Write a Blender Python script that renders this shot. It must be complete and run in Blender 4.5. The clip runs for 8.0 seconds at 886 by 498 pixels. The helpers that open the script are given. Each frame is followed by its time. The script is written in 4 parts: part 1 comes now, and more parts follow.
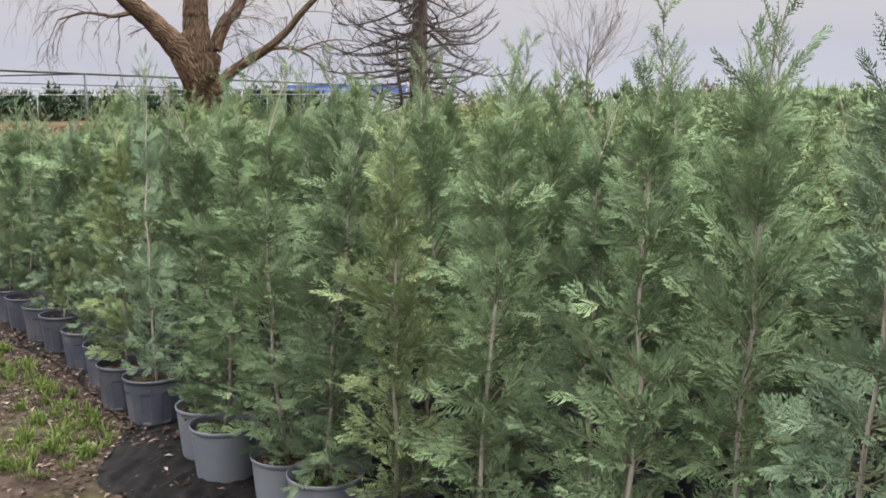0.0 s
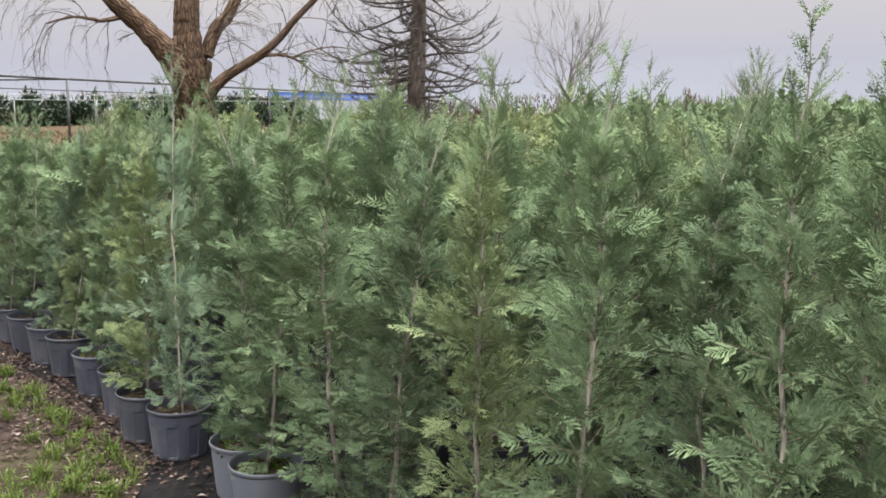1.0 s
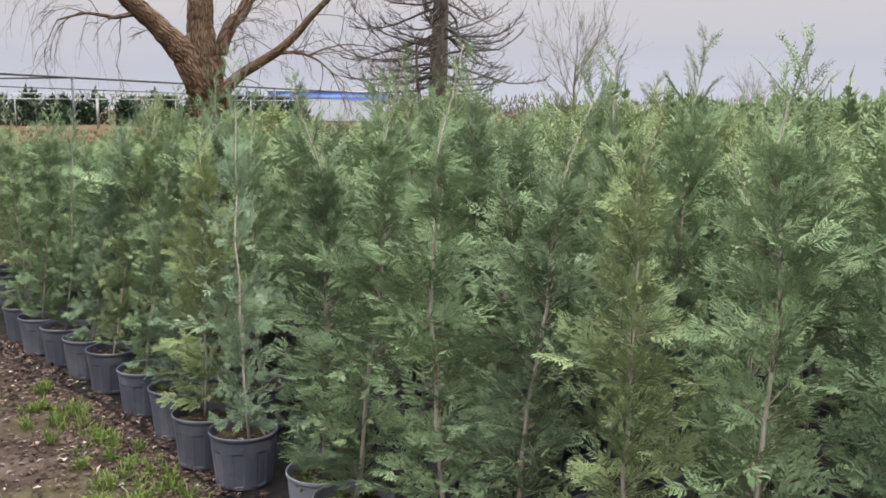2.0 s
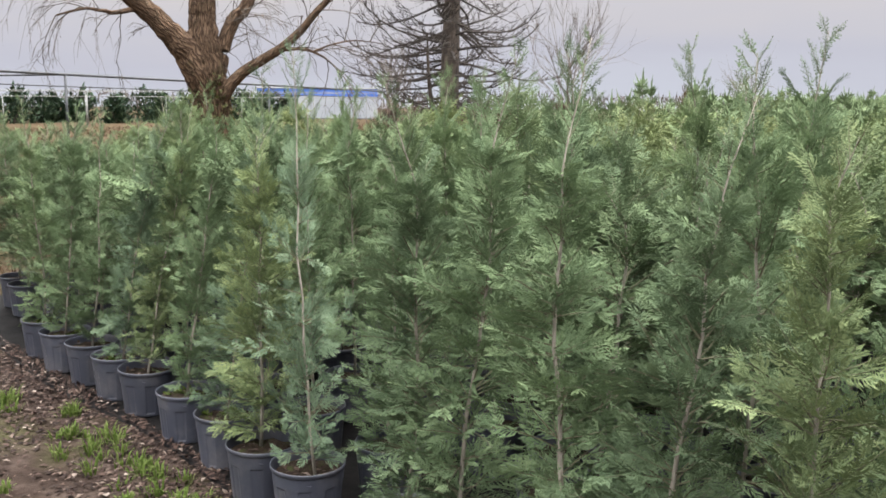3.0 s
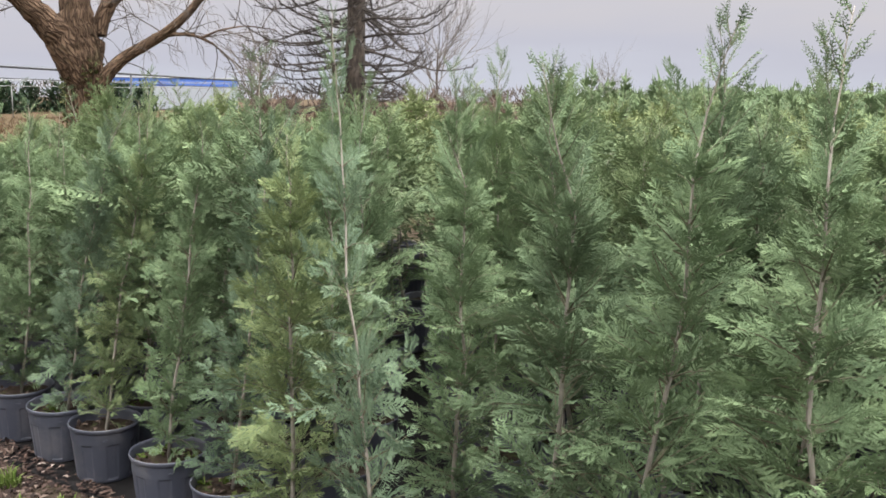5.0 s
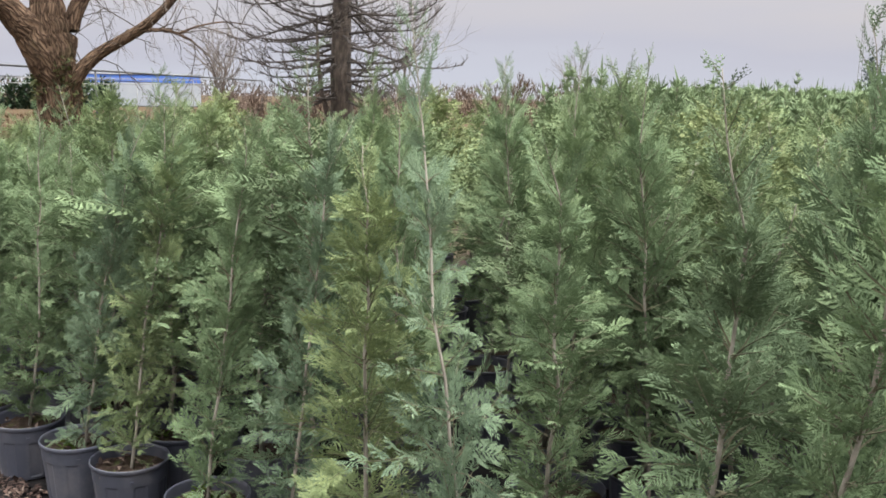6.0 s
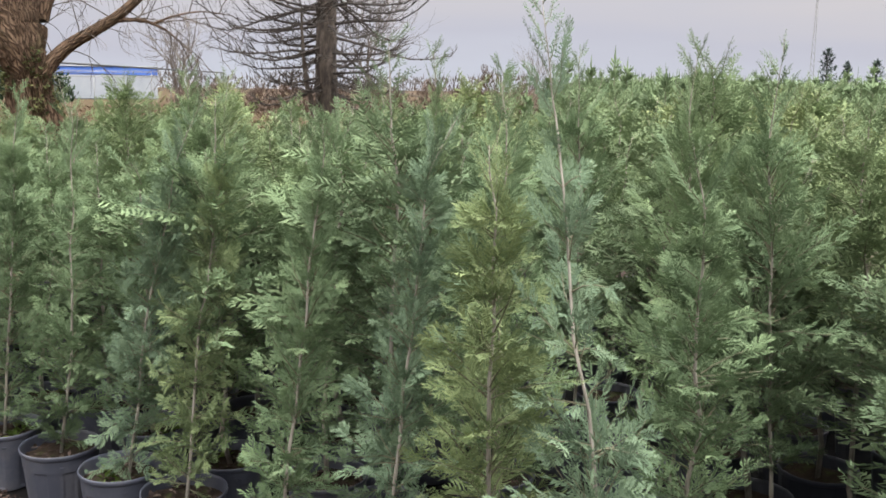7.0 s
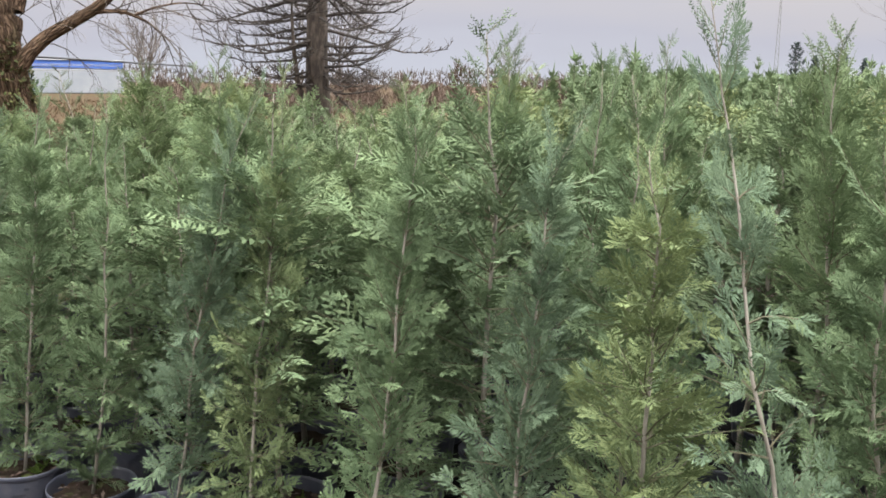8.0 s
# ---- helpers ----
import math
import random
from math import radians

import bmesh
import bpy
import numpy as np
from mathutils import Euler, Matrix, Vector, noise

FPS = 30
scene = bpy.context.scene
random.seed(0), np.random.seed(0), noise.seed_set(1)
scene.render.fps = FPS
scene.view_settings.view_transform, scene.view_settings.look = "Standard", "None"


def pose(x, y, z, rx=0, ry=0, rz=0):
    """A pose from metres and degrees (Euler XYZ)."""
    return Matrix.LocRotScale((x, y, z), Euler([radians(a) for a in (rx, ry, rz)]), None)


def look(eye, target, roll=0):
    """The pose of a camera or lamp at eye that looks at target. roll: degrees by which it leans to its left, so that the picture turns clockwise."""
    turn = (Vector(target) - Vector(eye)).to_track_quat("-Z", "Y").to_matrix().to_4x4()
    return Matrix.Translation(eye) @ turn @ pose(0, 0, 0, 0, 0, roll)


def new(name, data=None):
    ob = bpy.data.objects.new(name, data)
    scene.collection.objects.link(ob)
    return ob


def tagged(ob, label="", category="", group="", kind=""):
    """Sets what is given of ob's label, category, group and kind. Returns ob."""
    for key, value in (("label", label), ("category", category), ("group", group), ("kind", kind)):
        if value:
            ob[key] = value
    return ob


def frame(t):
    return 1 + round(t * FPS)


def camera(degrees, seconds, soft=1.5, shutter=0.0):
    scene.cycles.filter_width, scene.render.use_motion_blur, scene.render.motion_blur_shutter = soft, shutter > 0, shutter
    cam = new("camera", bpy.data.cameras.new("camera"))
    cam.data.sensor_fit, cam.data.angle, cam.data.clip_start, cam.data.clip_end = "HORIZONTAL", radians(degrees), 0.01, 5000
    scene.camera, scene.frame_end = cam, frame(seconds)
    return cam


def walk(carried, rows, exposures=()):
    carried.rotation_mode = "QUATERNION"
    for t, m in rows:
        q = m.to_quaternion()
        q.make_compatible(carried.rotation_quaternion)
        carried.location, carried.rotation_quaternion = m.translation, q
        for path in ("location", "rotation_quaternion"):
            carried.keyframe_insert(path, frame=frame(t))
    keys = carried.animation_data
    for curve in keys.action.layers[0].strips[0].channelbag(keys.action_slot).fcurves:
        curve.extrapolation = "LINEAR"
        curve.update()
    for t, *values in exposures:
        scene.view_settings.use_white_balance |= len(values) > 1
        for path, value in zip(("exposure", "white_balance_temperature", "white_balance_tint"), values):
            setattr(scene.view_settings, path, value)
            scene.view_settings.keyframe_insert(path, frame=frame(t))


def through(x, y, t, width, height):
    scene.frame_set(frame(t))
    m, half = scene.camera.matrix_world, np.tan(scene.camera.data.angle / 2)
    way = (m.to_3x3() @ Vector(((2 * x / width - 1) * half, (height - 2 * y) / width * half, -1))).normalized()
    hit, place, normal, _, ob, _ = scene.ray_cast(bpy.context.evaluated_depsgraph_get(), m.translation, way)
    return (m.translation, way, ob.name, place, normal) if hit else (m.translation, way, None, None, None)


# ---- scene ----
cam = camera(49.3, 8.0, soft=1.7)
METRES, EYE, TILT, LEAN, TURN = 4.15, 1.70, -9.6, 0.0, -39.5
ROWS = [
    (0.0, 0.0, 0.0, 0.0, -0.0, 0.0, 0.0),
    (0.5, -0.0332, 0.0376, 0.0119, -0.55, 0.23, -0.23),
    (1.0, -0.0797, 0.073, 0.0153, -1.39, 0.48, -0.28),
    (1.5, -0.1285, 0.109, 0.024, -1.73, 0.51, -0.24),
    (2.0, -0.1697, 0.1632, 0.0261, -1.55, 0.45, -0.29),
    (3.5, -0.2975, 0.2991, 0.0512, -3.6, 0.17, -0.02),
    (4.0, -0.3334, 0.3537, 0.0595, -5.74, 0.16, 0.08),
    (5.5, -0.4532, 0.4981, 0.0784, -12.19, -0.53, 1.23),
    (6.0, -0.4844, 0.5486, 0.0916, -12.84, -0.55, 1.19),
    (6.5, -0.5244, 0.5959, 0.095, -13.88, -0.74, 1.39),
    (7.0, -0.5672, 0.6457, 0.1059, -15.34, -1.1, 1.69),
    (7.5, -0.5956, 0.703, 0.1106, -16.35, -1.28, 1.87),
    (8.0, -0.6288, 0.7554, 0.122, -17.29, -1.51, 1.99),
]
walk(cam, [(t, pose(0, 0, EYE, TILT, LEAN, TURN) @ pose(METRES * x, METRES * y, METRES * z, 90 + pitch, roll, yaw)) for t, x, y, z, yaw, pitch, roll in ROWS],
     exposures=[(0.0, 0.0), (8.0, 0.0)])

rng = np.random.default_rng(7)

# ---- world and sun ----
SUN_EL, SUN_AZ = 76.0, 120.0          # degrees; azimuth clockwise from +y
world = bpy.data.worlds.new("overcast_sky")
scene.world = world
world.use_nodes = True
wt = world.node_tree
wt.nodes.clear()


def wnode(kind, **values):
    n = wt.nodes.new(kind)
    for key, value in values.items():
        n.inputs[key].default_value = value
    return n


out = wnode("ShaderNodeOutputWorld")
sky = wt.nodes.new("ShaderNodeTexSky")
sky.sky_type = "NISHITA"
sky.sun_disc = False
sky.sun_elevation = radians(SUN_EL)
sky.sun_rotation = radians(SUN_AZ)
sky.dust_density = 3.0
bg_sky = wnode("ShaderNodeBackground", Strength=0.10)
wt.links.new(sky.outputs[0], bg_sky.inputs[0])
# cloud sheet: pale lavender grey, bluer and a little darker low down, brighter overhead
geo = wt.nodes.new("ShaderNodeTexCoord")
sep = wt.nodes.new("ShaderNodeSeparateXYZ")
wt.links.new(geo.outputs["Generated"], sep.inputs[0])
stretch = wt.nodes.new("ShaderNodeMapping")
stretch.inputs["Scale"].default_value = (1.6, 1.6, 9.0)
wt.links.new(geo.outputs["Generated"], stretch.inputs[0])
clouds = wnode("ShaderNodeTexNoise", Scale=2.2, Detail=5.0, Roughness=0.5)
wt.links.new(stretch.outputs[0], clouds.inputs["Vector"])
wob = wt.nodes.new("ShaderNodeMath")
wob.operation = "MULTIPLY_ADD"
wob.inputs[1].default_value = 0.10
wt.links.new(clouds.outputs[0], wob.inputs[0])
wt.links.new(sep.outputs[2], wob.inputs[2])
ramp = wt.nodes.new("ShaderNodeValToRGB")
wt.links.new(wob.outputs[0], ramp.inputs[0])
els = ramp.color_ramp.elements
els[0].position, els[0].color = 0.03, (0.67, 0.70, 0.80, 1)
els[1].position, els[1].color = 1.0, (10.9, 10.7, 10.5, 1)
for p, c in ((0.085, (0.60, 0.605, 0.70, 1)), (0.15, (0.69, 0.655, 0.675, 1)), (0.24, (0.79, 0.74, 0.74, 1)), (0.32, (1.3, 1.27, 1.26, 1)), (0.6, (3.5, 3.45, 3.38, 1))):
    e = els.new(p)
    e.color = c
bg_cloud = wnode("ShaderNodeBackground", Strength=1.0)
wt.links.new(ramp.outputs[0], bg_cloud.inputs[0])
mix = wnode("ShaderNodeMixShader", Fac=0.93)
wt.links.new(bg_sky.outputs[0], mix.inputs[1])
wt.links.new(bg_cloud.outputs[0], mix.inputs[2])
wt.links.new(mix.outputs[0], out.inputs[0])

sun = new("sun", bpy.data.lights.new("sun", "SUN"))
sun.data.energy, sun.data.angle, sun.data.color = 2.2, radians(90), (1.0, 0.96, 0.9)
sa, se = radians(SUN_AZ), radians(SUN_EL)
sun_dir = Vector((math.sin(sa) * math.cos(se), math.cos(sa) * math.cos(se), math.sin(se)))
sun.matrix_world = look(sun_dir * 50, (0, 0, 0))


# ---- materials ----
class Mat:
    """A small builder for node materials."""

    def __init__(self, name, rough=0.8, metal=0.0):
        self.m = bpy.data.materials.new(name)
        self.m.use_nodes = True
        self.t = self.m.node_tree
        self.b = self.t.nodes["Principled BSDF"]
        self.b.inputs["Roughness"].default_value = rough
        self.b.inputs["Metallic"].default_value = metal

    def node(self, kind, **values):
        n = self.t.nodes.new(kind)
        for key, value in values.items():
            n.inputs[key].default_value = value
        return n

    def link(self, a, b):
        self.t.links.new(a, b)

    def coords(self, scale=(1, 1, 1), which="Object"):
        c = self.node("ShaderNodeTexCoord")
        m = self.node("ShaderNodeMapping")
        m.inputs["Scale"].default_value = scale
        self.link(c.outputs[which], m.inputs[0])
        return m.outputs[0]

    def noise(self, scale, detail=4.0, rough=0.6, vec=None):
        n = self.node("ShaderNodeTexNoise", Scale=scale, Detail=detail, Roughness=rough)
        self.link(vec if vec is not None else self.coords(), n.inputs["Vector"])
        return n.outputs[0]

    def ramp(self, fac, stops):
        r = self.node("ShaderNodeValToRGB")
        e = r.color_ramp.elements
        e[0].position, e[0].color = stops[0][0], (*stops[0][1], 1)
        e[1].position, e[1].color = stops[-1][0], (*stops[-1][1], 1)
        for p, c in stops[1:-1]:
            k = e.new(p)
            k.color = (*c, 1)
        self.link(fac, r.inputs[0])
        return r.outputs[0]

    def mix(self, fac, a, b, mode="MIX"):
        n = self.node("ShaderNodeMix")
        n.data_type = "RGBA"
        n.blend_type = mode
        for value, socket in ((fac, n.inputs[0]), (a, n.inputs[6]), (b, n.inputs[7])):
            if isinstance(value, (int, float)):
                socket.default_value = value
            elif isinstance(value, tuple):
                socket.default_value = (*value, 1)
            else:
                self.link(value, socket)
        return n.outputs[2]

    def math(self, op, a, b=0.0):
        n = self.node("ShaderNodeMath")
        n.operation = op
        for value, socket in ((a, n.inputs[0]), (b, n.inputs[1])):
            if isinstance(value, (int, float)):
                socket.default_value = value
            else:
                self.link(value, socket)
        return n.outputs[0]

    def colour(self, c):
        self.link(c, self.b.inputs["Base Color"])

    def bump(self, height, strength=0.4, distance=0.01):
        n = self.node("ShaderNodeBump", Strength=strength, Distance=distance)
        self.link(height, n.inputs["Height"])
        self.link(n.outputs[0], self.b.inputs["Normal"])


def foliage_mat(name, dark, mid, light, through=0.25):
    """Scale-leaf sprays: tint from the plant's own colour, shade from spray to spray, pale young tips."""
    k = Mat(name, rough=0.85)
    g = k.node("ShaderNodeNewGeometry")
    info = k.node("ShaderNodeObjectInfo")
    base = k.ramp(g.outputs["Random Per Island"], [(0.0, dark), (0.5, mid), (1.0, light)])
    patch = k.ramp(k.noise(7.0, 3.0), [(0.3, (0.78, 0.80, 0.76)), (0.7, (1.2, 1.17, 1.06))])
    c = k.mix(1.0, base, patch, "MULTIPLY")
    scales = k.noise(150.0, 3.0, 0.7)
    c = k.mix(1.0, c, k.ramp(scales, [(0.32, (0.76, 0.78, 0.76)), (0.68, (1.18, 1.17, 1.15))]), "MULTIPLY")
    k.bump(scales, 0.9, 0.006)
    c = k.mix(1.0, c, info.outputs["Color"], "MULTIPLY")
    tip = k.node("ShaderNodeAttribute")
    tip.attribute_name = "young"
    c = k.mix(k.math("MULTIPLY", tip.outputs["Fac"], 0.45), c, k.mix(1.0, (0.165, 0.210, 0.104), info.outputs["Color"], "MULTIPLY"))
    k.colour(c)
    k.b.inputs["Specular IOR Level"].default_value = 0.06
    tr = k.node("ShaderNodeBsdfTranslucent")
    k.link(c, tr.inputs[0])
    m = k.node("ShaderNodeMixShader", Fac=through)
    k.link(k.b.outputs[0], m.inputs[1])
    k.link(tr.outputs[0], m.inputs[2])
    k.link(m.outputs[0], k.t.nodes["Material Output"].inputs[0])
    return k.m


def bark_mat(name, dark, mid, light, across, along, relief):
    k = Mat(name, rough=0.9)
    v = k.coords((across, across, along))
    n = k.noise(1.0, 6.0, 0.65, v)
    v2 = k.noise(3.0, 3.0)
    c = k.ramp(n, [(0.32, dark), (0.5, mid), (0.68, light)])
    c = k.mix(k.math("MULTIPLY", v2, 0.5), c, dark)
    k.colour(c)
    k.bump(n, 0.8, relief)
    return k.m


def furrow_mat(name, dark, mid, light, across, along):
    """Old bark in long plaited ridges that follow the limb, with dark cracks and a few mossy patches."""
    k = Mat(name, rough=0.92)
    k.b.inputs["Specular IOR Level"].default_value = 0.15
    at = k.node("ShaderNodeAttribute")
    at.attribute_name = "grain"
    wobble = k.node("ShaderNodeTexNoise", Scale=2.2, Detail=2.0)
    k.link(at.outputs["Vector"], wobble.inputs["Vector"])
    shift = k.node("ShaderNodeVectorMath")
    shift.operation = "MULTIPLY"
    shift.inputs[1].default_value = (0.10, 0.10, 0.10)
    k.link(wobble.outputs["Color"], shift.inputs[0])
    add = k.node("ShaderNodeVectorMath")
    add.operation = "ADD"
    k.link(at.outputs["Vector"], add.inputs[0])
    k.link(shift.outputs[0], add.inputs[1])
    m = k.node("ShaderNodeMapping")
    m.inputs["Scale"].default_value = (across, across, along)
    k.link(add.outputs[0], m.inputs[0])
    v = k.node("ShaderNodeTexVoronoi", Scale=1.0, Randomness=1.0)
    v.feature = "DISTANCE_TO_EDGE"
    k.link(m.outputs[0], v.inputs["Vector"])
    crack = k.ramp(v.outputs["Distance"], [(0.0, (0, 0, 0)), (0.14, (0.6, 0.6, 0.6)), (0.45, (1, 1, 1))])
    fine = k.noise(3.0, 6.0, 0.7, m.outputs[0])
    tone = k.ramp(fine, [(0.3, mid), (0.7, light)])
    c = k.mix(crack, dark, tone)
    moss = k.ramp(k.noise(1.6, 5.0, 0.65, at.outputs["Vector"]), [(0.54, (0, 0, 0)), (0.70, (0.55, 0.55, 0.55))])
    c = k.mix(moss, c, (0.085, 0.080, 0.042))
    k.colour(c)
    k.bump(k.math("ADD", crack, k.math("MULTIPLY", fine, 0.5)), 0.9, 0.035)
    return k.m


M_SPRAY = foliage_mat("cypress_sprays", (0.106, 0.141, 0.101), (0.143, 0.184, 0.131), (0.177, 0.220, 0.157), 0.13)
M_STEM = bark_mat("cypress_bark", (0.115, 0.100, 0.085), (0.225, 0.202, 0.172), (0.34, 0.31, 0.27), 60, 14, 0.002)
M_TWIG = bark_mat("cypress_twig", (0.060, 0.062, 0.036), (0.105, 0.098, 0.060), (0.165, 0.145, 0.098), 60, 20, 0.001)
M_WILLOW = furrow_mat("willow_bark", (0.052, 0.033, 0.023), (0.125, 0.080, 0.053), (0.235, 0.160, 0.108), 24, 5.0)
M_GREYBARK = bark_mat("conifer_bark", (0.022, 0.017, 0.014), (0.080, 0.061, 0.050), (0.170, 0.138, 0.112), 20, 7, 0.03)
M_LARCH = bark_mat("larch_twigs", (0.022, 0.018, 0.016), (0.050, 0.040, 0.035), (0.095, 0.078, 0.066), 20, 8, 0.004)
M_TWIGS = bark_mat("bare_twigs", (0.045, 0.036, 0.03), (0.09, 0.072, 0.06), (0.15, 0.125, 0.105), 20, 8, 0.004)


def pot_mat(name, base, worn):
    k = Mat(name, rough=0.6)
    info = k.node("ShaderNodeObjectInfo")
    v = k.coords((14, 14, 3))
    streak = k.noise(1.0, 5.0, 0.65, v)
    dust = k.noise(6.0, 6.0, 0.7)
    c = k.mix(k.math("MULTIPLY", streak, 0.7), base, worn)
    c = k.mix(k.ramp(dust, [(0.46, (0, 0, 0)), (0.75, (0.65, 0.65, 0.65))]), c, (0.112, 0.106, 0.112))
    bright = k.math("MULTIPLY_ADD", info.outputs["Random"], 0.5)
    k.t.nodes[-1].inputs[2].default_value = 0.75
    c = k.mix(1.0, c, bright, "MULTIPLY")
    k.colour(c)
    k.link(k.math("ADD", k.math("MULTIPLY", dust, 0.35), 0.33), k.b.inputs["Roughness"])
    k.bump(k.noise(70, 3), 0.12, 0.002)
    return k.m


M_POT = pot_mat("dark_nursery_pot", (0.027, 0.030, 0.044), (0.058, 0.062, 0.083))
M_POT_PALE = pot_mat("grey_nursery_pot", (0.085, 0.094, 0.115), (0.125, 0.134, 0.155))


def soil_mat(name):
    k = Mat(name, rough=0.95)
    k.b.inputs["Specular IOR Level"].default_value = 0.1
    big = k.noise(9, 5, 0.65)
    fine = k.noise(90, 4, 0.7)
    c = k.ramp(big, [(0.3, (0.0155, 0.0105, 0.00806)), (0.55, (0.0341, 0.0236, 0.0167)), (0.75, (0.0682, 0.0496, 0.036))])
    c = k.mix(k.math("MULTIPLY", fine, 0.5), c, (0.026, 0.019, 0.015))
    c = k.mix(k.ramp(k.noise(16, 4, 0.6), [(0.52, (0, 0, 0)), (0.66, (0.7, 0.7, 0.7))]), c, (0.045, 0.065, 0.018))
    k.colour(c)
    k.bump(fine, 0.8, 0.01)
    return k.m


M_SOIL = soil_mat("pot_soil")


def ground_mat():
    """Trodden brown soil near the beds, a patchwork of straw-coloured grass and bare earth further out."""
    k = Mat("field_ground", rough=0.97)
    k.b.inputs["Specular IOR Level"].default_value = 0.08
    big = k.noise(0.9, 6, 0.6)
    mid = k.noise(6.0, 6, 0.65)
    fine = k.noise(55, 4, 0.7)
    soil = k.ramp(mid, [(0.3, (0.013, 0.0086, 0.0070)), (0.5, (0.031, 0.0215, 0.0175)), (0.7, (0.066, 0.050, 0.042))])
    straw = k.ramp(k.noise(1.7, 7, 0.7), [(0.32, (0.036, 0.0211, 0.0118)), (0.5, (0.062, 0.0372, 0.0211)), (0.68, (0.0527, 0.0471, 0.0223))])
    c = k.coords()
    sep = k.node("ShaderNodeSeparateXYZ")
    k.link(c, sep.inputs[0])
    far = k.math("MULTIPLY_ADD", sep.outputs[1], 0.25)
    k.t.nodes[-1].inputs[2].default_value = -2.0
    far = k.math("MINIMUM", k.math("MAXIMUM", far, 0.0), 1.0)
    c = k.mix(far, soil, straw)
    c = k.mix(k.ramp(big, [(0.48, (0, 0, 0)), (0.66, (0.6, 0.6, 0.6))]), c, (0.060, 0.068, 0.024))
    c = k.mix(k.math("MULTIPLY", fine, 0.40), c, (0.030, 0.020, 0.0150))
    k.colour(c)
    k.bump(k.math("ADD", mid, k.math("MULTIPLY", fine, 0.4)), 0.7, 0.03)
    return k.m


def plain_mat(name, a, b, scale=6.0, rough=0.7, metal=0.0, bump=0.2, depth=0.004, stretch=(1, 1, 1)):
    k = Mat(name, rough, metal)
    n = k.noise(scale, 6, 0.65, k.coords(stretch))
    k.colour(k.ramp(n, [(0.3, a), (0.7, b)]))
    k.bump(n, bump, depth)
    return k.m


def island_mat(name, stops, rough=0.85, through=0.0):
    k = Mat(name, rough)
    k.b.inputs["Specular IOR Level"].default_value = 0.12
    g = k.node("ShaderNodeNewGeometry")
    c = k.ramp(g.outputs["Random Per Island"], stops)
    c = k.mix(0.5, c, k.ramp(k.noise(25, 3), [(0.3, (0.6, 0.6, 0.6)), (0.7, (1.3, 1.3, 1.3))]), "MULTIPLY")
    k.colour(c)
    if through:
        tr = k.node("ShaderNodeBsdfTranslucent")
        k.link(c, tr.inputs[0])
        m = k.node("ShaderNodeMixShader", Fac=through)
        k.link(k.b.outputs[0], m.inputs[1])
        k.link(tr.outputs[0], m.inputs[2])
        k.link(m.outputs[0], k.t.nodes["Material Output"].inputs[0])
    return k.m


M_GROUND = ground_mat()
M_GRASS = island_mat("grass_blades", [(0.0, (0.050, 0.078, 0.015)), (0.6, (0.088, 0.132, 0.028)), (1.0, (0.130, 0.150, 0.055))], 0.7, 0.3)
M_STRAW = island_mat("dry_grass", [(0.0, (0.0372, 0.0229, 0.0124)), (0.6, (0.0682, 0.0422, 0.0236)), (1.0, (0.105, 0.0744, 0.0403))], 0.85, 0.2)
M_LITTER = island_mat("leaf_litter", [(0.0, (0.012, 0.008, 0.007)), (0.5, (0.030, 0.0190, 0.0160)), (0.82, (0.066, 0.043, 0.035)), (0.96, (0.12, 0.092, 0.076)), (1.0, (0.25, 0.21, 0.185))], 0.8)
M_FABRIC = plain_mat("black_weed_fabric", (0.003, 0.003, 0.0035), (0.013, 0.012, 0.012), 7, 0.65, 0.0, 0.4, 0.01)
M_FABRIC.node_tree.nodes["Principled BSDF"].inputs["Specular IOR Level"].default_value = 0.05
# evergreen leaves paled and blued, aerial haze mixed into the colour
M_HAZEGREEN = island_mat("hazed_conifer_leaves", [(0.0, (0.048, 0.068, 0.064)), (0.6, (0.08, 0.104, 0.096)), (1.0, (0.112, 0.136, 0.12))], 0.9, 0.15)
M_STEEL = plain_mat("painted_steel_pipe", (0.036, 0.04, 0.048), (0.088, 0.092, 0.1), 5, 0.5, 0.5)
M_GALV = plain_mat("galvanised_wire", (0.19, 0.196, 0.196), (0.27, 0.276, 0.276), 5, 0.5, 0.3)
M_WHITE = plain_mat("white_sheet_cladding", (0.27, 0.30, 0.345), (0.34, 0.36, 0.395), 0.6, 0.5)
M_BLUE = plain_mat("blue_band", (0.0425, 0.111, 0.425), (0.068, 0.162, 0.527), 1.0, 0.45)
M_HEDGE = island_mat("dark_evergreen_leaves", [(0.0, (0.0176, 0.032, 0.0208)), (0.6, (0.032, 0.056, 0.032)), (1.0, (0.056, 0.08, 0.04))], 0.8, 0.15)
M_REDTWIG = island_mat("reddish_brown_twigs", [(0.0, (0.075, 0.0525, 0.0435)), (0.6, (0.128, 0.0915, 0.075)), (1.0, (0.18, 0.139, 0.112))], 0.9)
# lighter copy of the bare twigs with distance haze put into the colour
M_HAZETWIG = island_mat("hazed_bare_twigs", [(0.0, (0.111, 0.0978, 0.0935)), (1.0, (0.221, 0.2, 0.187))], 0.9)
M_IVY = island_mat("ivy_leaves", [(0.0, (0.0372, 0.0465, 0.0186)), (0.6, (0.0806, 0.093, 0.0341)), (1.0, (0.161, 0.155, 0.0682))], 0.6, 0.15)


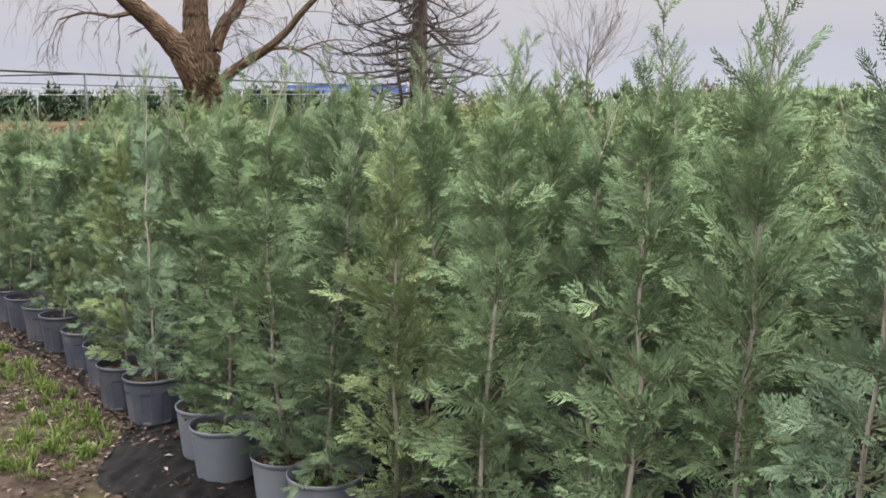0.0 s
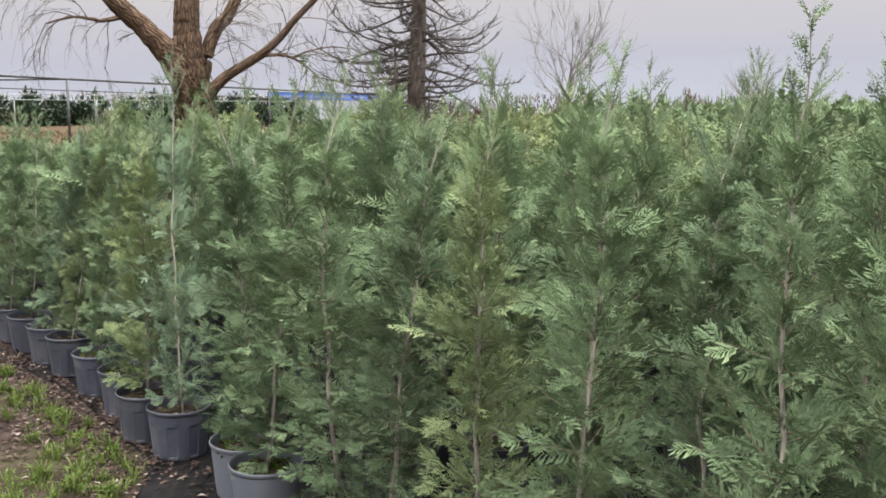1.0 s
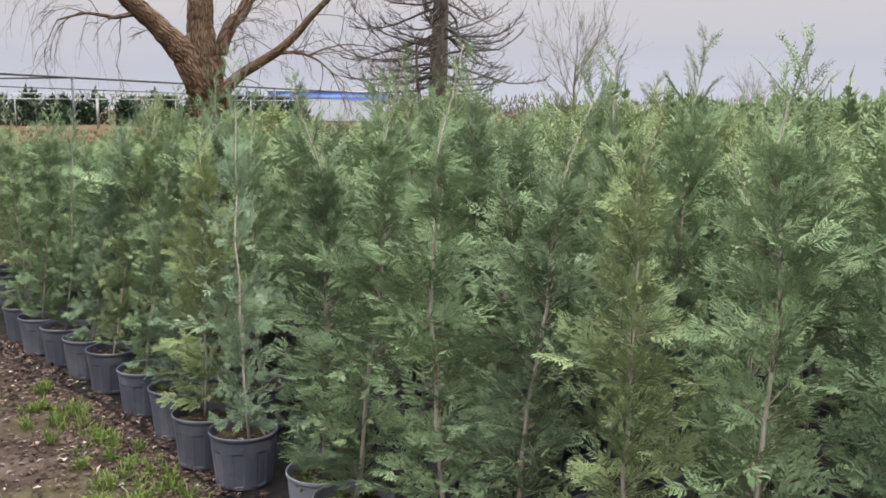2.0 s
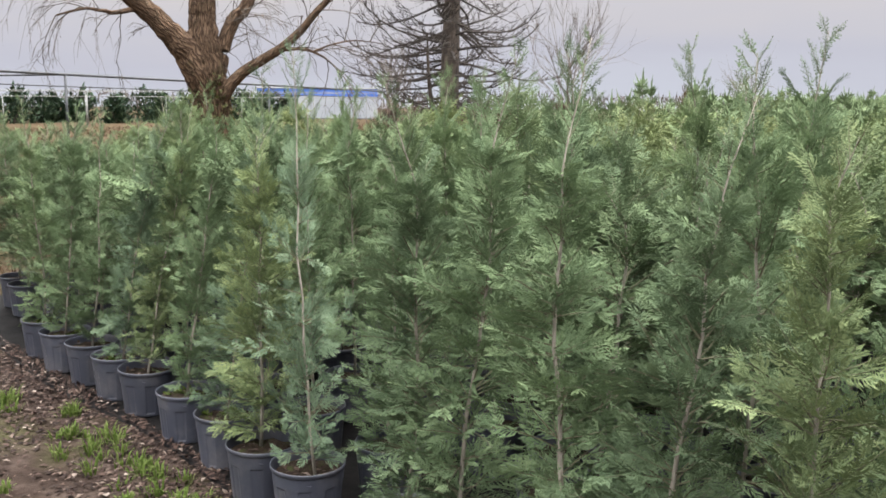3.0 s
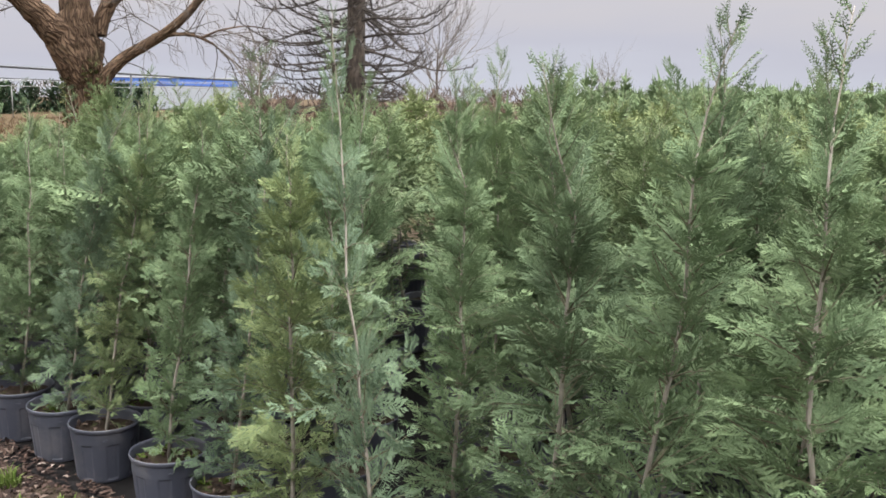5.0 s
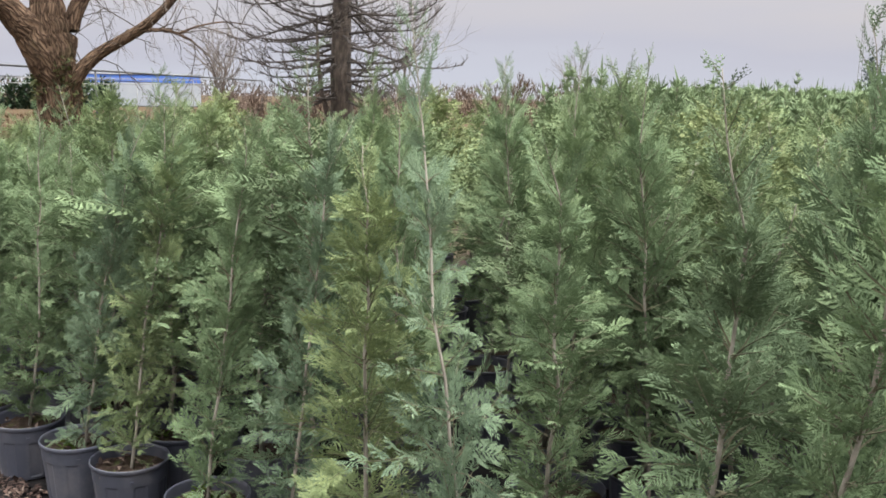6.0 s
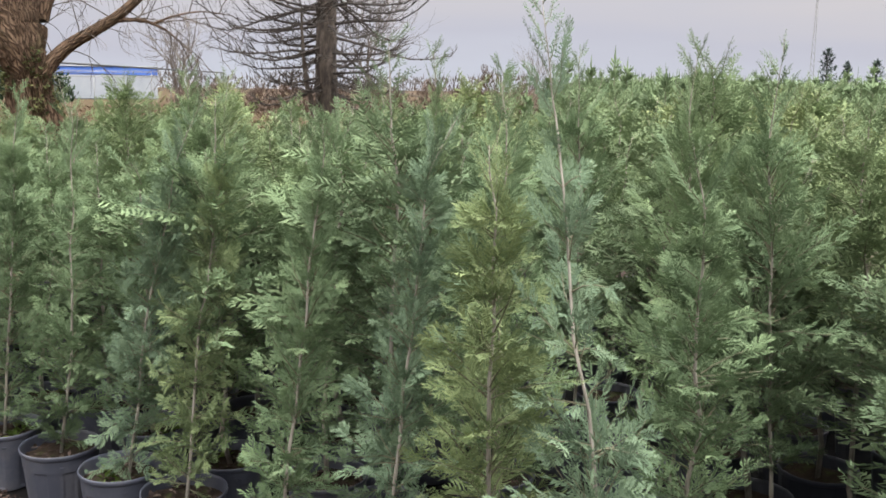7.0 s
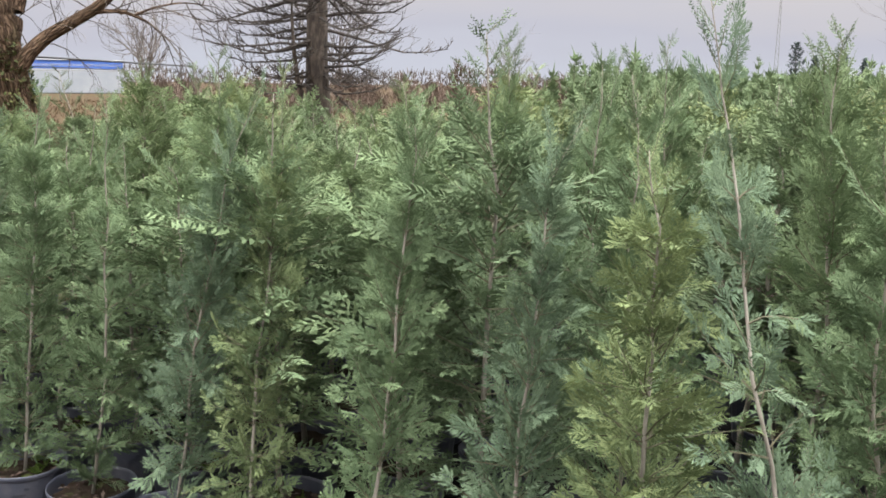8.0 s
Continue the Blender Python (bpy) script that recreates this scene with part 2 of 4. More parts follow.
# ---- mesh helpers ----
class Soup:
    """Collects vertices and faces for one mesh, with a 'young' value and a 'grain' coordinate for each vertex."""

    def __init__(self):
        self.v, self.f, self.y, self.g, self.n = [], [], [], [], 0

    def add(self, verts, faces, young=0.0, grain=None):
        verts = np.asarray(verts, float).reshape(-1, 3)
        self.v.append(verts)
        self.g.append(verts if grain is None else grain)
        self.f.extend([tuple(i + self.n for i in q) for q in faces])
        y = np.broadcast_to(np.asarray(young, float), (len(verts),))
        self.y.append(y)
        self.n += len(verts)

    def mesh(self, name, material, smooth=False, grain=False):
        me = bpy.data.meshes.new(name)
        v = np.concatenate(self.v) if self.v else np.zeros((0, 3))
        me.from_pydata(v.tolist(), [], self.f)
        at = me.attributes.new("young", "FLOAT", "POINT")
        at.data.foreach_set("value", np.concatenate(self.y).astype(np.float32))
        if grain:
            at = me.attributes.new("grain", "FLOAT_VECTOR", "POINT")
            at.data.foreach_set("vector", np.concatenate(self.g).astype(np.float32).ravel())
        if smooth:
            me.polygons.foreach_set("use_smooth", [True] * len(me.polygons))
        me.materials.append(material)
        me.update()
        return me


def frame_of(d):
    d = np.asarray(d, float)
    d = d / (np.linalg.norm(d) + 1e-9)
    a = np.array([0, 0, 1.0]) if abs(d[2]) < 0.95 else np.array([1.0, 0, 0])
    s = np.cross(d, a)
    s /= np.linalg.norm(s)
    return d, s, np.cross(s, d)


def tube(soup, pts, radii, sides=5, lumps=0.0, r=None, ridges=0.0, twist=0.0):
    """A tapered tube along pts; its grain coordinate runs round and along it."""
    pts = np.asarray(pts, float)
    n = len(pts)
    ang = np.arange(sides) * 2 * np.pi / sides
    verts, grain = [], []
    furrow = ridges * np.where(np.arange(sides) % 2, 1.0, -1.0) * r.uniform(0.2, 1.4, sides) if ridges else 0.0
    run = 0.0
    for i in range(n):
        d = pts[min(i + 1, n - 1)] - pts[max(i - 1, 0)]
        _, s, u = frame_of(d)
        if i:
            run += float(np.linalg.norm(pts[i] - pts[i - 1]))
        rad = radii[i] * (1 + furrow + (lumps * r.standard_normal(sides) if lumps else 0))
        a = ang + twist * run
        verts.append(pts[i] + (np.cos(a) * rad)[:, None] * s + (np.sin(a) * rad)[:, None] * u)
        grain.append(np.stack([np.cos(ang) * radii[0], np.sin(ang) * radii[0], np.full(sides, run)], 1))
    faces = [(i * sides + k, i * sides + (k + 1) % sides, (i + 1) * sides + (k + 1) % sides, (i + 1) * sides + k) for i in range(n - 1) for k in range(sides)]
    faces.append(tuple((n - 1) * sides + k for k in range(sides)))
    faces.append(tuple(range(sides))[::-1])
    soup.add(np.concatenate(verts), faces, 0.0, np.concatenate(grain))


def part(name, me, parent, label="", at=None):
    """One mesh object, under a thing or a part."""
    ob = new(name, me)
    ob.parent = parent
    if at is not None:
        ob.matrix_basis = at
    if label:
        ob["label"] = label
    return ob


def thing(name, label, category, at=None, group="", kind=""):
    ob = new(name)
    if at is not None:
        ob.matrix_basis = at
    return tagged(ob, label, category, group, kind)


def lathe(soup, rings, sides=28):
    """A turned shell from (radius, z) rings, open where the first and last radius are not 0."""
    ang = np.arange(sides) * 2 * np.pi / sides
    n = len(rings)
    verts = np.concatenate([np.stack([np.cos(ang) * r, np.sin(ang) * r, np.full(sides, z)], 1) for r, z in rings])
    faces = [(i * sides + k, i * sides + (k + 1) % sides, (i + 1) * sides + (k + 1) % sides, (i + 1) * sides + k) for i in range(n - 1) for k in range(sides)]
    soup.add(verts, faces)


# ---- potted cypress ----
POT_R, POT_H, BED = 0.143, 0.228, 0.080          # BED: height of the ground at the bed


def pot_mesh(material, sides=96):
    """The pot's wall: one shell with eight pairs of upright ribs pressed into it."""
    s = Soup()
    levels = [(0.81, 0.0, 0), (0.828, 0.010, 0), (0.834, 0.018, 1), (0.925, POT_H - 0.075, 1), (0.935, POT_H - 0.066, 0), (0.955, POT_H - 0.018, 0)]
    verts, faces = [(0, 0, 0)], []
    for q, z, ribbed in levels:
        for k in range(sides):
            a = k * 2 * math.pi / sides
            dent = -0.0032 if ribbed and sides == 96 and k % 12 in (1, 2, 3, 4, 5) else 0.0
            verts.append((math.cos(a) * (POT_R * q + dent), math.sin(a) * (POT_R * q + dent), z))
    for k in range(sides):
        faces.append((0, 1 + (k + 1) % sides, 1 + k))
    for i in range(len(levels) - 1):
        for k in range(sides):
            c, d = 1 + i * sides + k, 1 + i * sides + (k + 1) % sides
            faces.append((c, d, d + sides, c + sides))
    s.add(verts, faces)
    return s.mesh("pot_wall", material)


def rim_mesh(material, sides=32):
    s = Soup()
    lathe(s, [(POT_R * 0.954, POT_H - 0.021), (POT_R * 0.985, POT_H - 0.018), (POT_R * 1.0, POT_H - 0.013), (POT_R * 1.004, POT_H - 0.005), (POT_R * 0.995, POT_H), (POT_R * 0.975, POT_H - 0.001), (POT_R * 0.962, POT_H - 0.012), (POT_R * 0.915, POT_H - 0.06)], sides)
    return s.mesh("pot_rim", material, True)


def slot_mesh(material):
    """A short raised lug under the rim, on the side towards the path."""
    s = Soup()
    a0, r0, z0 = radians(238), POT_R * 0.95, POT_H - 0.047
    verts = []
    for dz in (-0.0035, 0.0035):
        for out in (0.0, 0.004):
            for k in range(4):
                a = a0 + (k - 1.5) * 0.035
                verts.append((math.cos(a) * (r0 + out), math.sin(a) * (r0 + out), z0 + dz))
    faces = []
    for k in range(3):
        faces += [(4 + k, 5 + k, 13 + k, 12 + k), (k, k + 1, 5 + k, 4 + k), (12 + k, 13 + k, 9 + k, 8 + k)]
    faces += [(0, 4, 12, 8), (3, 11, 15, 7)]
    s.add(verts, faces)
    return s.mesh("pot_lug", material)


def soil_mesh(seed):
    r = np.random.default_rng(seed)
    s = Soup()
    rings, sides = 5, 20
    verts, faces = [(0, 0, POT_H - 0.035)], []
    for i in range(1, rings + 1):
        for k in range(sides):
            a = k * 2 * math.pi / sides
            rad = POT_R * 0.92 * i / rings
            verts.append((math.cos(a) * rad, math.sin(a) * rad, POT_H - 0.042 + r.normal(0, 0.005)))
    for k in range(sides):
        faces.append((0, 1 + k, 1 + (k + 1) % sides))
    for i in range(rings - 1):
        for k in range(sides):
            a, b = 1 + i * sides + k, 1 + i * sides + (k + 1) % sides
            faces.append((a, a + sides, b + sides, b))
    s.add(verts, faces)
    return s.mesh("pot_soil", M_SOIL, True)


def pot_weed_mesh(seed):
    """Dead scraps and small weeds growing on the soil of a pot."""
    r = np.random.default_rng(seed)
    s = Soup()

    def place(q):
        a, d = q.uniform(0, 6.283), POT_R * 0.85 * math.sqrt(q.random())
        return (math.cos(a) * d, math.sin(a) * d, POT_H - 0.040)

    litter_bits(s, 70, r, place, (0.012, 0.045))
    return s.mesh("pot_scraps", M_LITTER)


def litter_bits(soup, n, r, place, size=(0.008, 0.03)):
    """Small curled scraps of dead leaf and chips."""
    for _ in range(n):
        p = np.array(place(r))
        l = r.uniform(*size)
        w = l * r.uniform(0.25, 0.6)
        d = np.array([r.normal(), r.normal(), r.normal(0, 0.18)])
        d, s, u = frame_of(d)
        c = p + np.array([0, 0, abs(d[2]) * l * 0.5 + 0.002])
        soup.add([c - d * l / 2, c + s * w / 2 + u * l * 0.15, c + d * l / 2, c - s * w / 2 + u * l * 0.12], [(0, 1, 3), (1, 2, 3)])


def spray_shape(r, fingers, breadth, fat):
    """One flat feather of unit length along x: blunt side fingers left and right of a midrib, all joined along it."""
    axis = np.linspace(0.02, 0.80, 2 * fingers + 1)
    bend = r.normal(0, 0.10)
    verts = [(x, bend * x * x, 0.0) for x in axis]
    faces = []
    fold = r.normal(0.12, 0.22, 2)
    for k in range(2 * fingers):
        x0 = axis[k]
        sg = 1.0 if k % 2 else -1.0
        f = breadth * (0.6 + 0.4 * min(1.0, x0 * 4)) * (1.12 - 0.72 * x0) * r.uniform(0.72, 1.25)
        a = r.uniform(0.42, 0.70)
        ux, uy = math.cos(a), sg * math.sin(a)
        nx, ny = -uy * sg, ux * sg
        w = f * fat * r.uniform(0.8, 1.25)
        y0 = bend * x0 * x0
        lift = f * (fold[k % 2] + r.normal(0, 0.20))
        n = len(verts)
        verts += [(x0 + ux * f * 0.55 + nx * w, y0 + uy * f * 0.55 + ny * w, lift * 0.5), (x0 + ux * f, y0 + uy * f, lift)]
        q = (k, n + 1, n, k + 1)
        faces.append(q if sg < 0 else q[::-1])
    n, e = len(verts), 2 * fingers
    t = axis[-1]
    w = breadth * fat * 0.55
    verts += [(t + 0.10, bend * t * t + w, 0.02), (1.0, bend, r.normal(0, 0.05)), (t + 0.10, bend * t * t - w, 0.02)]
    faces.append((e, n + 2, n + 1, n))
    return np.array(verts), faces


def shapes(seed, fingers, breadth, fat, n=14):
    r = np.random.default_rng(seed)
    return [spray_shape(r, fingers, breadth, fat) for _ in range(n)]


SHAPES = {"full": shapes(1, 7, 0.48, 0.17), "plain": shapes(2, 4, 0.49, 0.20), "rough": shapes(3, 2, 0.52, 0.24), "shoot": shapes(4, 3, 0.30, 0.22)}


def spray(soup, r, base, d, side, length, kind, droop=0.15, young=0.0):
    """Sets one feather at base, pointing along d and lying in the plane of d and side."""
    d = d / np.linalg.norm(d)
    side = side - d * np.dot(side, d)
    side /= np.linalg.norm(side) + 1e-9
    up = np.cross(d, side)
    verts, faces = SHAPES[kind][int(r.integers(14))]
    x, y, z = verts[:, :1], verts[:, 1:2], verts[:, 2:]
    soup.add(base + length * (x * d + y * side + (z - droop * x * x) * up), faces, np.minimum(1.0, young * (0.5 + 0.5 * verts[:, 0])))


tops = {}


def cypress_meshes(seed, radius, branches, kind, leader, step=0.038, bends=3, grow=1.0, sparse=0.0, foot=0.0, clear=0.10, crowd=1.9):
    """Stem, twigs and foliage of a young cypress (z from the soil); leader: length of the open top shoot."""
    r = np.random.default_rng(seed)
    H = 1.30
    stem, fol, twig = Soup(), Soup(), Soup()
    wob = r.normal(0, 0.012, (9, 2)).cumsum(0) * 0.8
    zs = np.linspace(0, H, 9)
    path = np.stack([wob[:, 0] - wob[0, 0], wob[:, 1] - wob[0, 1], zs], 1)

    def on_stem(z):
        return np.array([np.interp(z, zs, path[:, 0]), np.interp(z, zs, path[:, 1]), z])

    whorls = 11
    reach = r.uniform(0.75, 1.2, whorls + 1)
    phase = r.uniform(0, 6.28)
    for i in range(branches):
        u = foot + (1 - foot) * (i + 0.5) / branches
        u = (math.floor(u * whorls) + 0.5 + r.normal(0, 0.15 + 0.5 * max(0.0, u - 0.5))) / whorls
        u = min(max(u, 0.0), 1.0)
        z = 0.03 + (H - 0.03) * u
        prof = (0.62 + 1.30 * u) if u < 0.25 else (0.82 * (1 - ((u - 0.25) / 0.75) ** crowd) + 0.20)
        L = radius * prof * r.uniform(0.6, 1.2) * reach[int(u * whorls)]
        if u > 0.45 and r.random() < sparse:
            continue
        if r.random() < 0.08:
            L *= 1.25
        az = phase + i * 2.39996 + r.normal(0, 0.35)
        lift = r.uniform(0.0, 0.75) + 0.5 * u
        out_d = np.array([math.cos(az), math.sin(az), 0])
        p = on_stem(z)
        d = out_d * math.cos(lift) + np.array([0, 0, math.sin(lift)])
        sag = r.uniform(-0.16, 0.10)
        pts = [p]
        for k in range(bends):
            d = d + np.array([0, 0, sag]) + r.normal(0, 0.09, 3)
            d /= np.linalg.norm(d)
            pts.append(pts[-1] + d * L / bends)
        pts = np.array(pts)
        if bends > 1:
            tube(twig, pts, np.linspace(0.0026, 0.0009, bends + 1), 3)
        nsp = max(4, int(round(L / step)))
        tone = 0.5 * r.random() ** 2.5
        roll = r.uniform(-1.15, 1.15)                            # each branch is one flat fan, turned its own way
        for j in range(nsp + 1):
            t = min(1.0, (j + 0.7) / nsp)
            if t < clear:
                continue
            q = t * bends
            a = min(int(q), bends - 1)
            base = pts[a] + (pts[a + 1] - pts[a]) * (q - a)
            dv = (pts[a + 1] - pts[a]) / (np.linalg.norm(pts[a + 1] - pts[a]))
            flat = np.cross(dv, np.array([0, 0, 1.0]))
            flat /= np.linalg.norm(flat) + 1e-9
            sd = flat * math.cos(roll) + np.cross(flat, dv) * math.sin(roll) + r.normal(0, 0.15, 3)
            sg = 1 if j % 2 else -1
            ang = r.uniform(0.35, 0.75) if j < nsp else r.normal(0, 0.15)
            fd = dv * math.cos(ang) + sd * sg * math.sin(ang) + r.normal(0, 0.10, 3)
            size = grow * (0.060 + 0.24 * L * (1.1 - t)) * r.uniform(0.8, 1.25)
            young = min(1.0, tone * t + 0.20 * u * u + 0.35 * r.random() ** 4)
            spray(fol, r, base, fd, sd - dv * np.dot(sd, dv), size, kind, r.uniform(-0.12, 0.32), young)
    # the leader: an upright shoot with rising side shoots, each feathered left and right
    top = path[-1]
    lp = [top]
    d = np.array([r.normal(0, 0.12), r.normal(0, 0.12), 1.0])
    for k in range(5):
        d = d + r.normal(0, 0.08, 3)
        d /= np.linalg.norm(d)
        lp.append(lp[-1] + d * leader / 5)
    lp = np.array(lp)
    tube(stem, np.concatenate([path, lp[1:]]), np.concatenate([np.linspace(0.0085, 0.0030, 9), np.linspace(0.0025, 0.0008, 5)]), 6)
    shoots = int(5 + leader * 20)
    for j in range(shoots):
        t = (j + r.uniform(0.2, 0.8)) / shoots
        q = t * 5
        a = min(int(q), 4)
        base = lp[a] + (lp[a + 1] - lp[a]) * (q - a)
        az = j * 2.4 + r.normal(0, 0.5)
        out_d = np.array([math.cos(az), math.sin(az), 0])
        fd = out_d * r.uniform(0.35, 0.8) + np.array([0, 0, 0.8])
        fd /= np.linalg.norm(fd)
        L = (0.10 * (1 - t) ** 1.2 + 0.045) * r.uniform(0.6, 1.3)
        mid = base + fd * L * 0.5
        end = mid + (fd + np.array([0, 0, 0.22]) + r.normal(0, 0.10, 3)) * L * 0.5
        tube(twig, [base, mid, end], [0.0015, 0.0012, 0.0007], 3)
        sd = np.cross(fd, r.normal(0, 1, 3))
        sd /= np.linalg.norm(sd) + 1e-9
        low = t < 0.22
        n = int(4 + L * (44 if low else 80))
        for s0 in range(n):
            g = 0.08 + 0.92 * s0 / (n - 1)
            p0 = base + (mid - base) * 2 * g if g < 0.5 else mid + (end - mid) * (2 * g - 1)
            ang = r.uniform(0.15, 0.45) * (1 if s0 % 2 else -1) if s0 < n - 1 else 0.0
            size = r.uniform(0.042, 0.062) if low else r.uniform(0.028, 0.050) * (1.25 - 0.5 * g)
            spray(fol, r, p0, fd * math.cos(ang) + sd * math.sin(ang) + r.normal(0, 0.08, 3), sd, size, kind if low else "shoot", r.uniform(-0.2, 0.05), 0.05)
    tops[seed] = float(np.concatenate(fol.v)[:, 2].max())
    return seed, stem.mesh("cypress_stem", M_STEM, True), twig.mesh("cypress_twigs", M_TWIG), fol.mesh("cypress_foliage", M_SPRAY)


POTS = {"dark": (pot_mesh(M_POT), rim_mesh(M_POT)), "pale": (pot_mesh(M_POT_PALE, 72), rim_mesh(M_POT_PALE)), "inner": (pot_mesh(M_POT, 20), rim_mesh(M_POT, 20))}
LUG = slot_mesh(M_POT)
SCRAPS = [pot_weed_mesh(40 + k) for k in range(3)]


def weed_mesh(seed):
    """A small rosette of green weeds on the soil."""
    r = np.random.default_rng(seed)
    s = Soup()
    for _ in range(5):
        a, d = r.uniform(0, 6.283), POT_R * r.uniform(0.35, 0.8)
        c = np.array([math.cos(a) * d, math.sin(a) * d, POT_H - 0.042])
        for k in range(9):
            b = r.uniform(0, 6.283)
            o = np.array([math.cos(b), math.sin(b), 0])
            n = np.array([-o[1], o[0], 0]) * r.uniform(0.003, 0.006)
            l = r.uniform(0.015, 0.045)
            m = c + o * l * 0.5 + np.array([0, 0, l * 0.5])
            s.add([c - n * 0.3, c + n * 0.3, m + n, c + o * l + np.array([0, 0, l * r.uniform(0.1, 0.7)]), m - n], [(0, 1, 2, 3, 4)])
    return s.mesh("pot_weed", M_GRASS)


WEEDS = [weed_mesh(70 + k) for k in range(2)]
SOILS = [soil_mesh(k) for k in range(3)]
FINE = [cypress_meshes(100 + k, (0.205, 0.225, 0.195, 0.215, 0.21, 0.20, 0.22, 0.20)[k], 120, "full", (0.26, 0.34, 0.22, 0.40, 0.18, 0.32, 0.38, 0.32)[k], sparse=0.55 if k == 7 else 0.0) for k in range(8)]
FINE += [cypress_meshes(120 + k, 0.25, 92, "full", (0.30, 0.26, 0.28)[k], foot=0.18, crowd=3.2) for k in range(3)]   # bare low down, for the crowded rows
PLAIN = [cypress_meshes(200 + k, 0.25, 80, "plain", (0.14, 0.28, 0.20, 0.34, 0.1, 0.25)[k], 0.034, 2, 1.1, foot=0.14 if k < 3 else 0.40, clear=0.1, crowd=4.0) for k in range(6)]
COARSE = [cypress_meshes(300 + k, 0.26, 60, "rough", (0.14, 0.22, 0.08, 0.27)[k], 0.034, 1, 1.02, foot=0.52, clear=0.1, crowd=4.0) for k in range(4)]

HUES = {  # tint of the whole plant; dark also stands in for shade between rows
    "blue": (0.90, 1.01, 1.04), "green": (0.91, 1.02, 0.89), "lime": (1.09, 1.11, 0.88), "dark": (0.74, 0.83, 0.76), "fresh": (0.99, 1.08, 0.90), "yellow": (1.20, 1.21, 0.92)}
LABELS = {
    "blue": "potted cypress with blue-green feathery sprays in a plastic nursery pot",
    "green": "potted cypress with mid-green feathery sprays in a plastic nursery pot",
    "lime": "potted cypress with yellowish-green sprays in a plastic nursery pot",
    "dark": "potted cypress with dense sprays tinted dark green in a plastic nursery pot",
    "yellow": "potted cypress with bright yellow-green sprays in a plastic nursery pot",
    "fresh": "potted cypress with fresh green loose sprays in a plastic nursery pot"}


def potted_cypress(x, y, height, hue, meshes, pot="dark", lean=(0.0, 0.0), width=1.0, spin=0.0, jitter_shade=1.0, sallow=0.0):
    ob = thing("potted_cypress", LABELS[hue], "potted tree", pose(x, y, BED), "potted cypresses in the nursery bed")
    wall, rim = POTS[pot]
    turn = pose(0, 0, 0, 0, 0, spin)
    p = part("pot", wall, ob, "smooth grey plastic pot" if pot == "pale" else "ribbed dark plastic pot", turn)
    part("rim", rim, p)
    if pot == "dark":
        part("lug", LUG, p, at=pose(0, 0, 0, 0, 0, -spin))
    part("soil", SOILS[int(spin) % 3], ob, "brown potting soil", turn)
    if pot != "inner":
        o = part("leaf_mulch", SCRAPS[int(spin) % 3], ob, "dead brown leaf scraps", turn)
        o["kind"] = "stuff"
        if int(spin) % 5 < 3:
            part("weed_tuft", WEEDS[int(spin) % 2], ob, "small green weeds", turn)["kind"] = "stuff"
    k = (height - BED - POT_H + 0.05) / tops[meshes[0]]
    shear = Matrix(((1, 0, lean[0], 0), (0, 1, lean[1], 0), (0, 0, 1, 0), (0, 0, 0, 1)))
    off = lean[2:] if len(lean) == 4 else (0.0, 0.0)
    m = Matrix.Translation((off[0], off[1], POT_H - 0.05)) @ shear @ turn @ Matrix.Diagonal((width, width, k, 1))
    c = HUES[hue]
    for name, me, label in (("stem", meshes[1], "slender pale brown stem"), ("twig_mass", meshes[2], ""), ("foliage", meshes[3], "")):
        o = new(name, me)
        o.parent = ob
        o.matrix_parent_inverse = m
        if label:
            o["label"] = label
        if name != "stem":
            o["kind"] = "stuff"
        if name == "foliage":
            o.color = (c[0] * jitter_shade * (1 + 2.4 * sallow), c[1] * jitter_shade * (1 + 0.4 * sallow), c[2] * jitter_shade * (1 - 0.4 * sallow), 1)
    return ob


# ---- ground ----
def fall(x, y):
    """The open field drops gently away from the beds."""
    return BED - 0.017 * max(0.0, math.hypot(x, y) - 25.0)


def ground_sheet():
    s = Soup()
    xs = np.concatenate([np.linspace(-400, -8, 10), np.linspace(-6, 6, 61), np.linspace(8, 30, 12), np.linspace(45, 600, 14)])
    ys = np.concatenate([np.linspace(-400, -6, 10), np.linspace(-4, 12, 81), np.linspace(14, 40, 14), np.linspace(60, 900, 16)])
    verts = []
    for y in ys:
        for x in xs:
            z = 0.0
            if -6 < x < 1.6 and -4 < y < 12:
                f = min(1.0, (1.6 - x) / 0.5)
                z = f * (0.035 * noise.noise((x * 1.3, y * 1.3, 0.0)) + 0.015 * noise.noise((x * 4, y * 4, 3.0)))
            verts.append((x, y, z + fall(x, y) - 0.012))
    n = len(xs)
    faces = [(j * n + i, j * n + i + 1, (j + 1) * n + i + 1, (j + 1) * n + i) for j in range(len(ys) - 1) for i in range(n - 1)]
    s.add(verts, faces)
    ob = new("ground", s.mesh("ground", M_GROUND, True))
    return tagged(ob, "brown trodden soil and dry straw-coloured field", "ground", kind="structure")


ground_sheet()

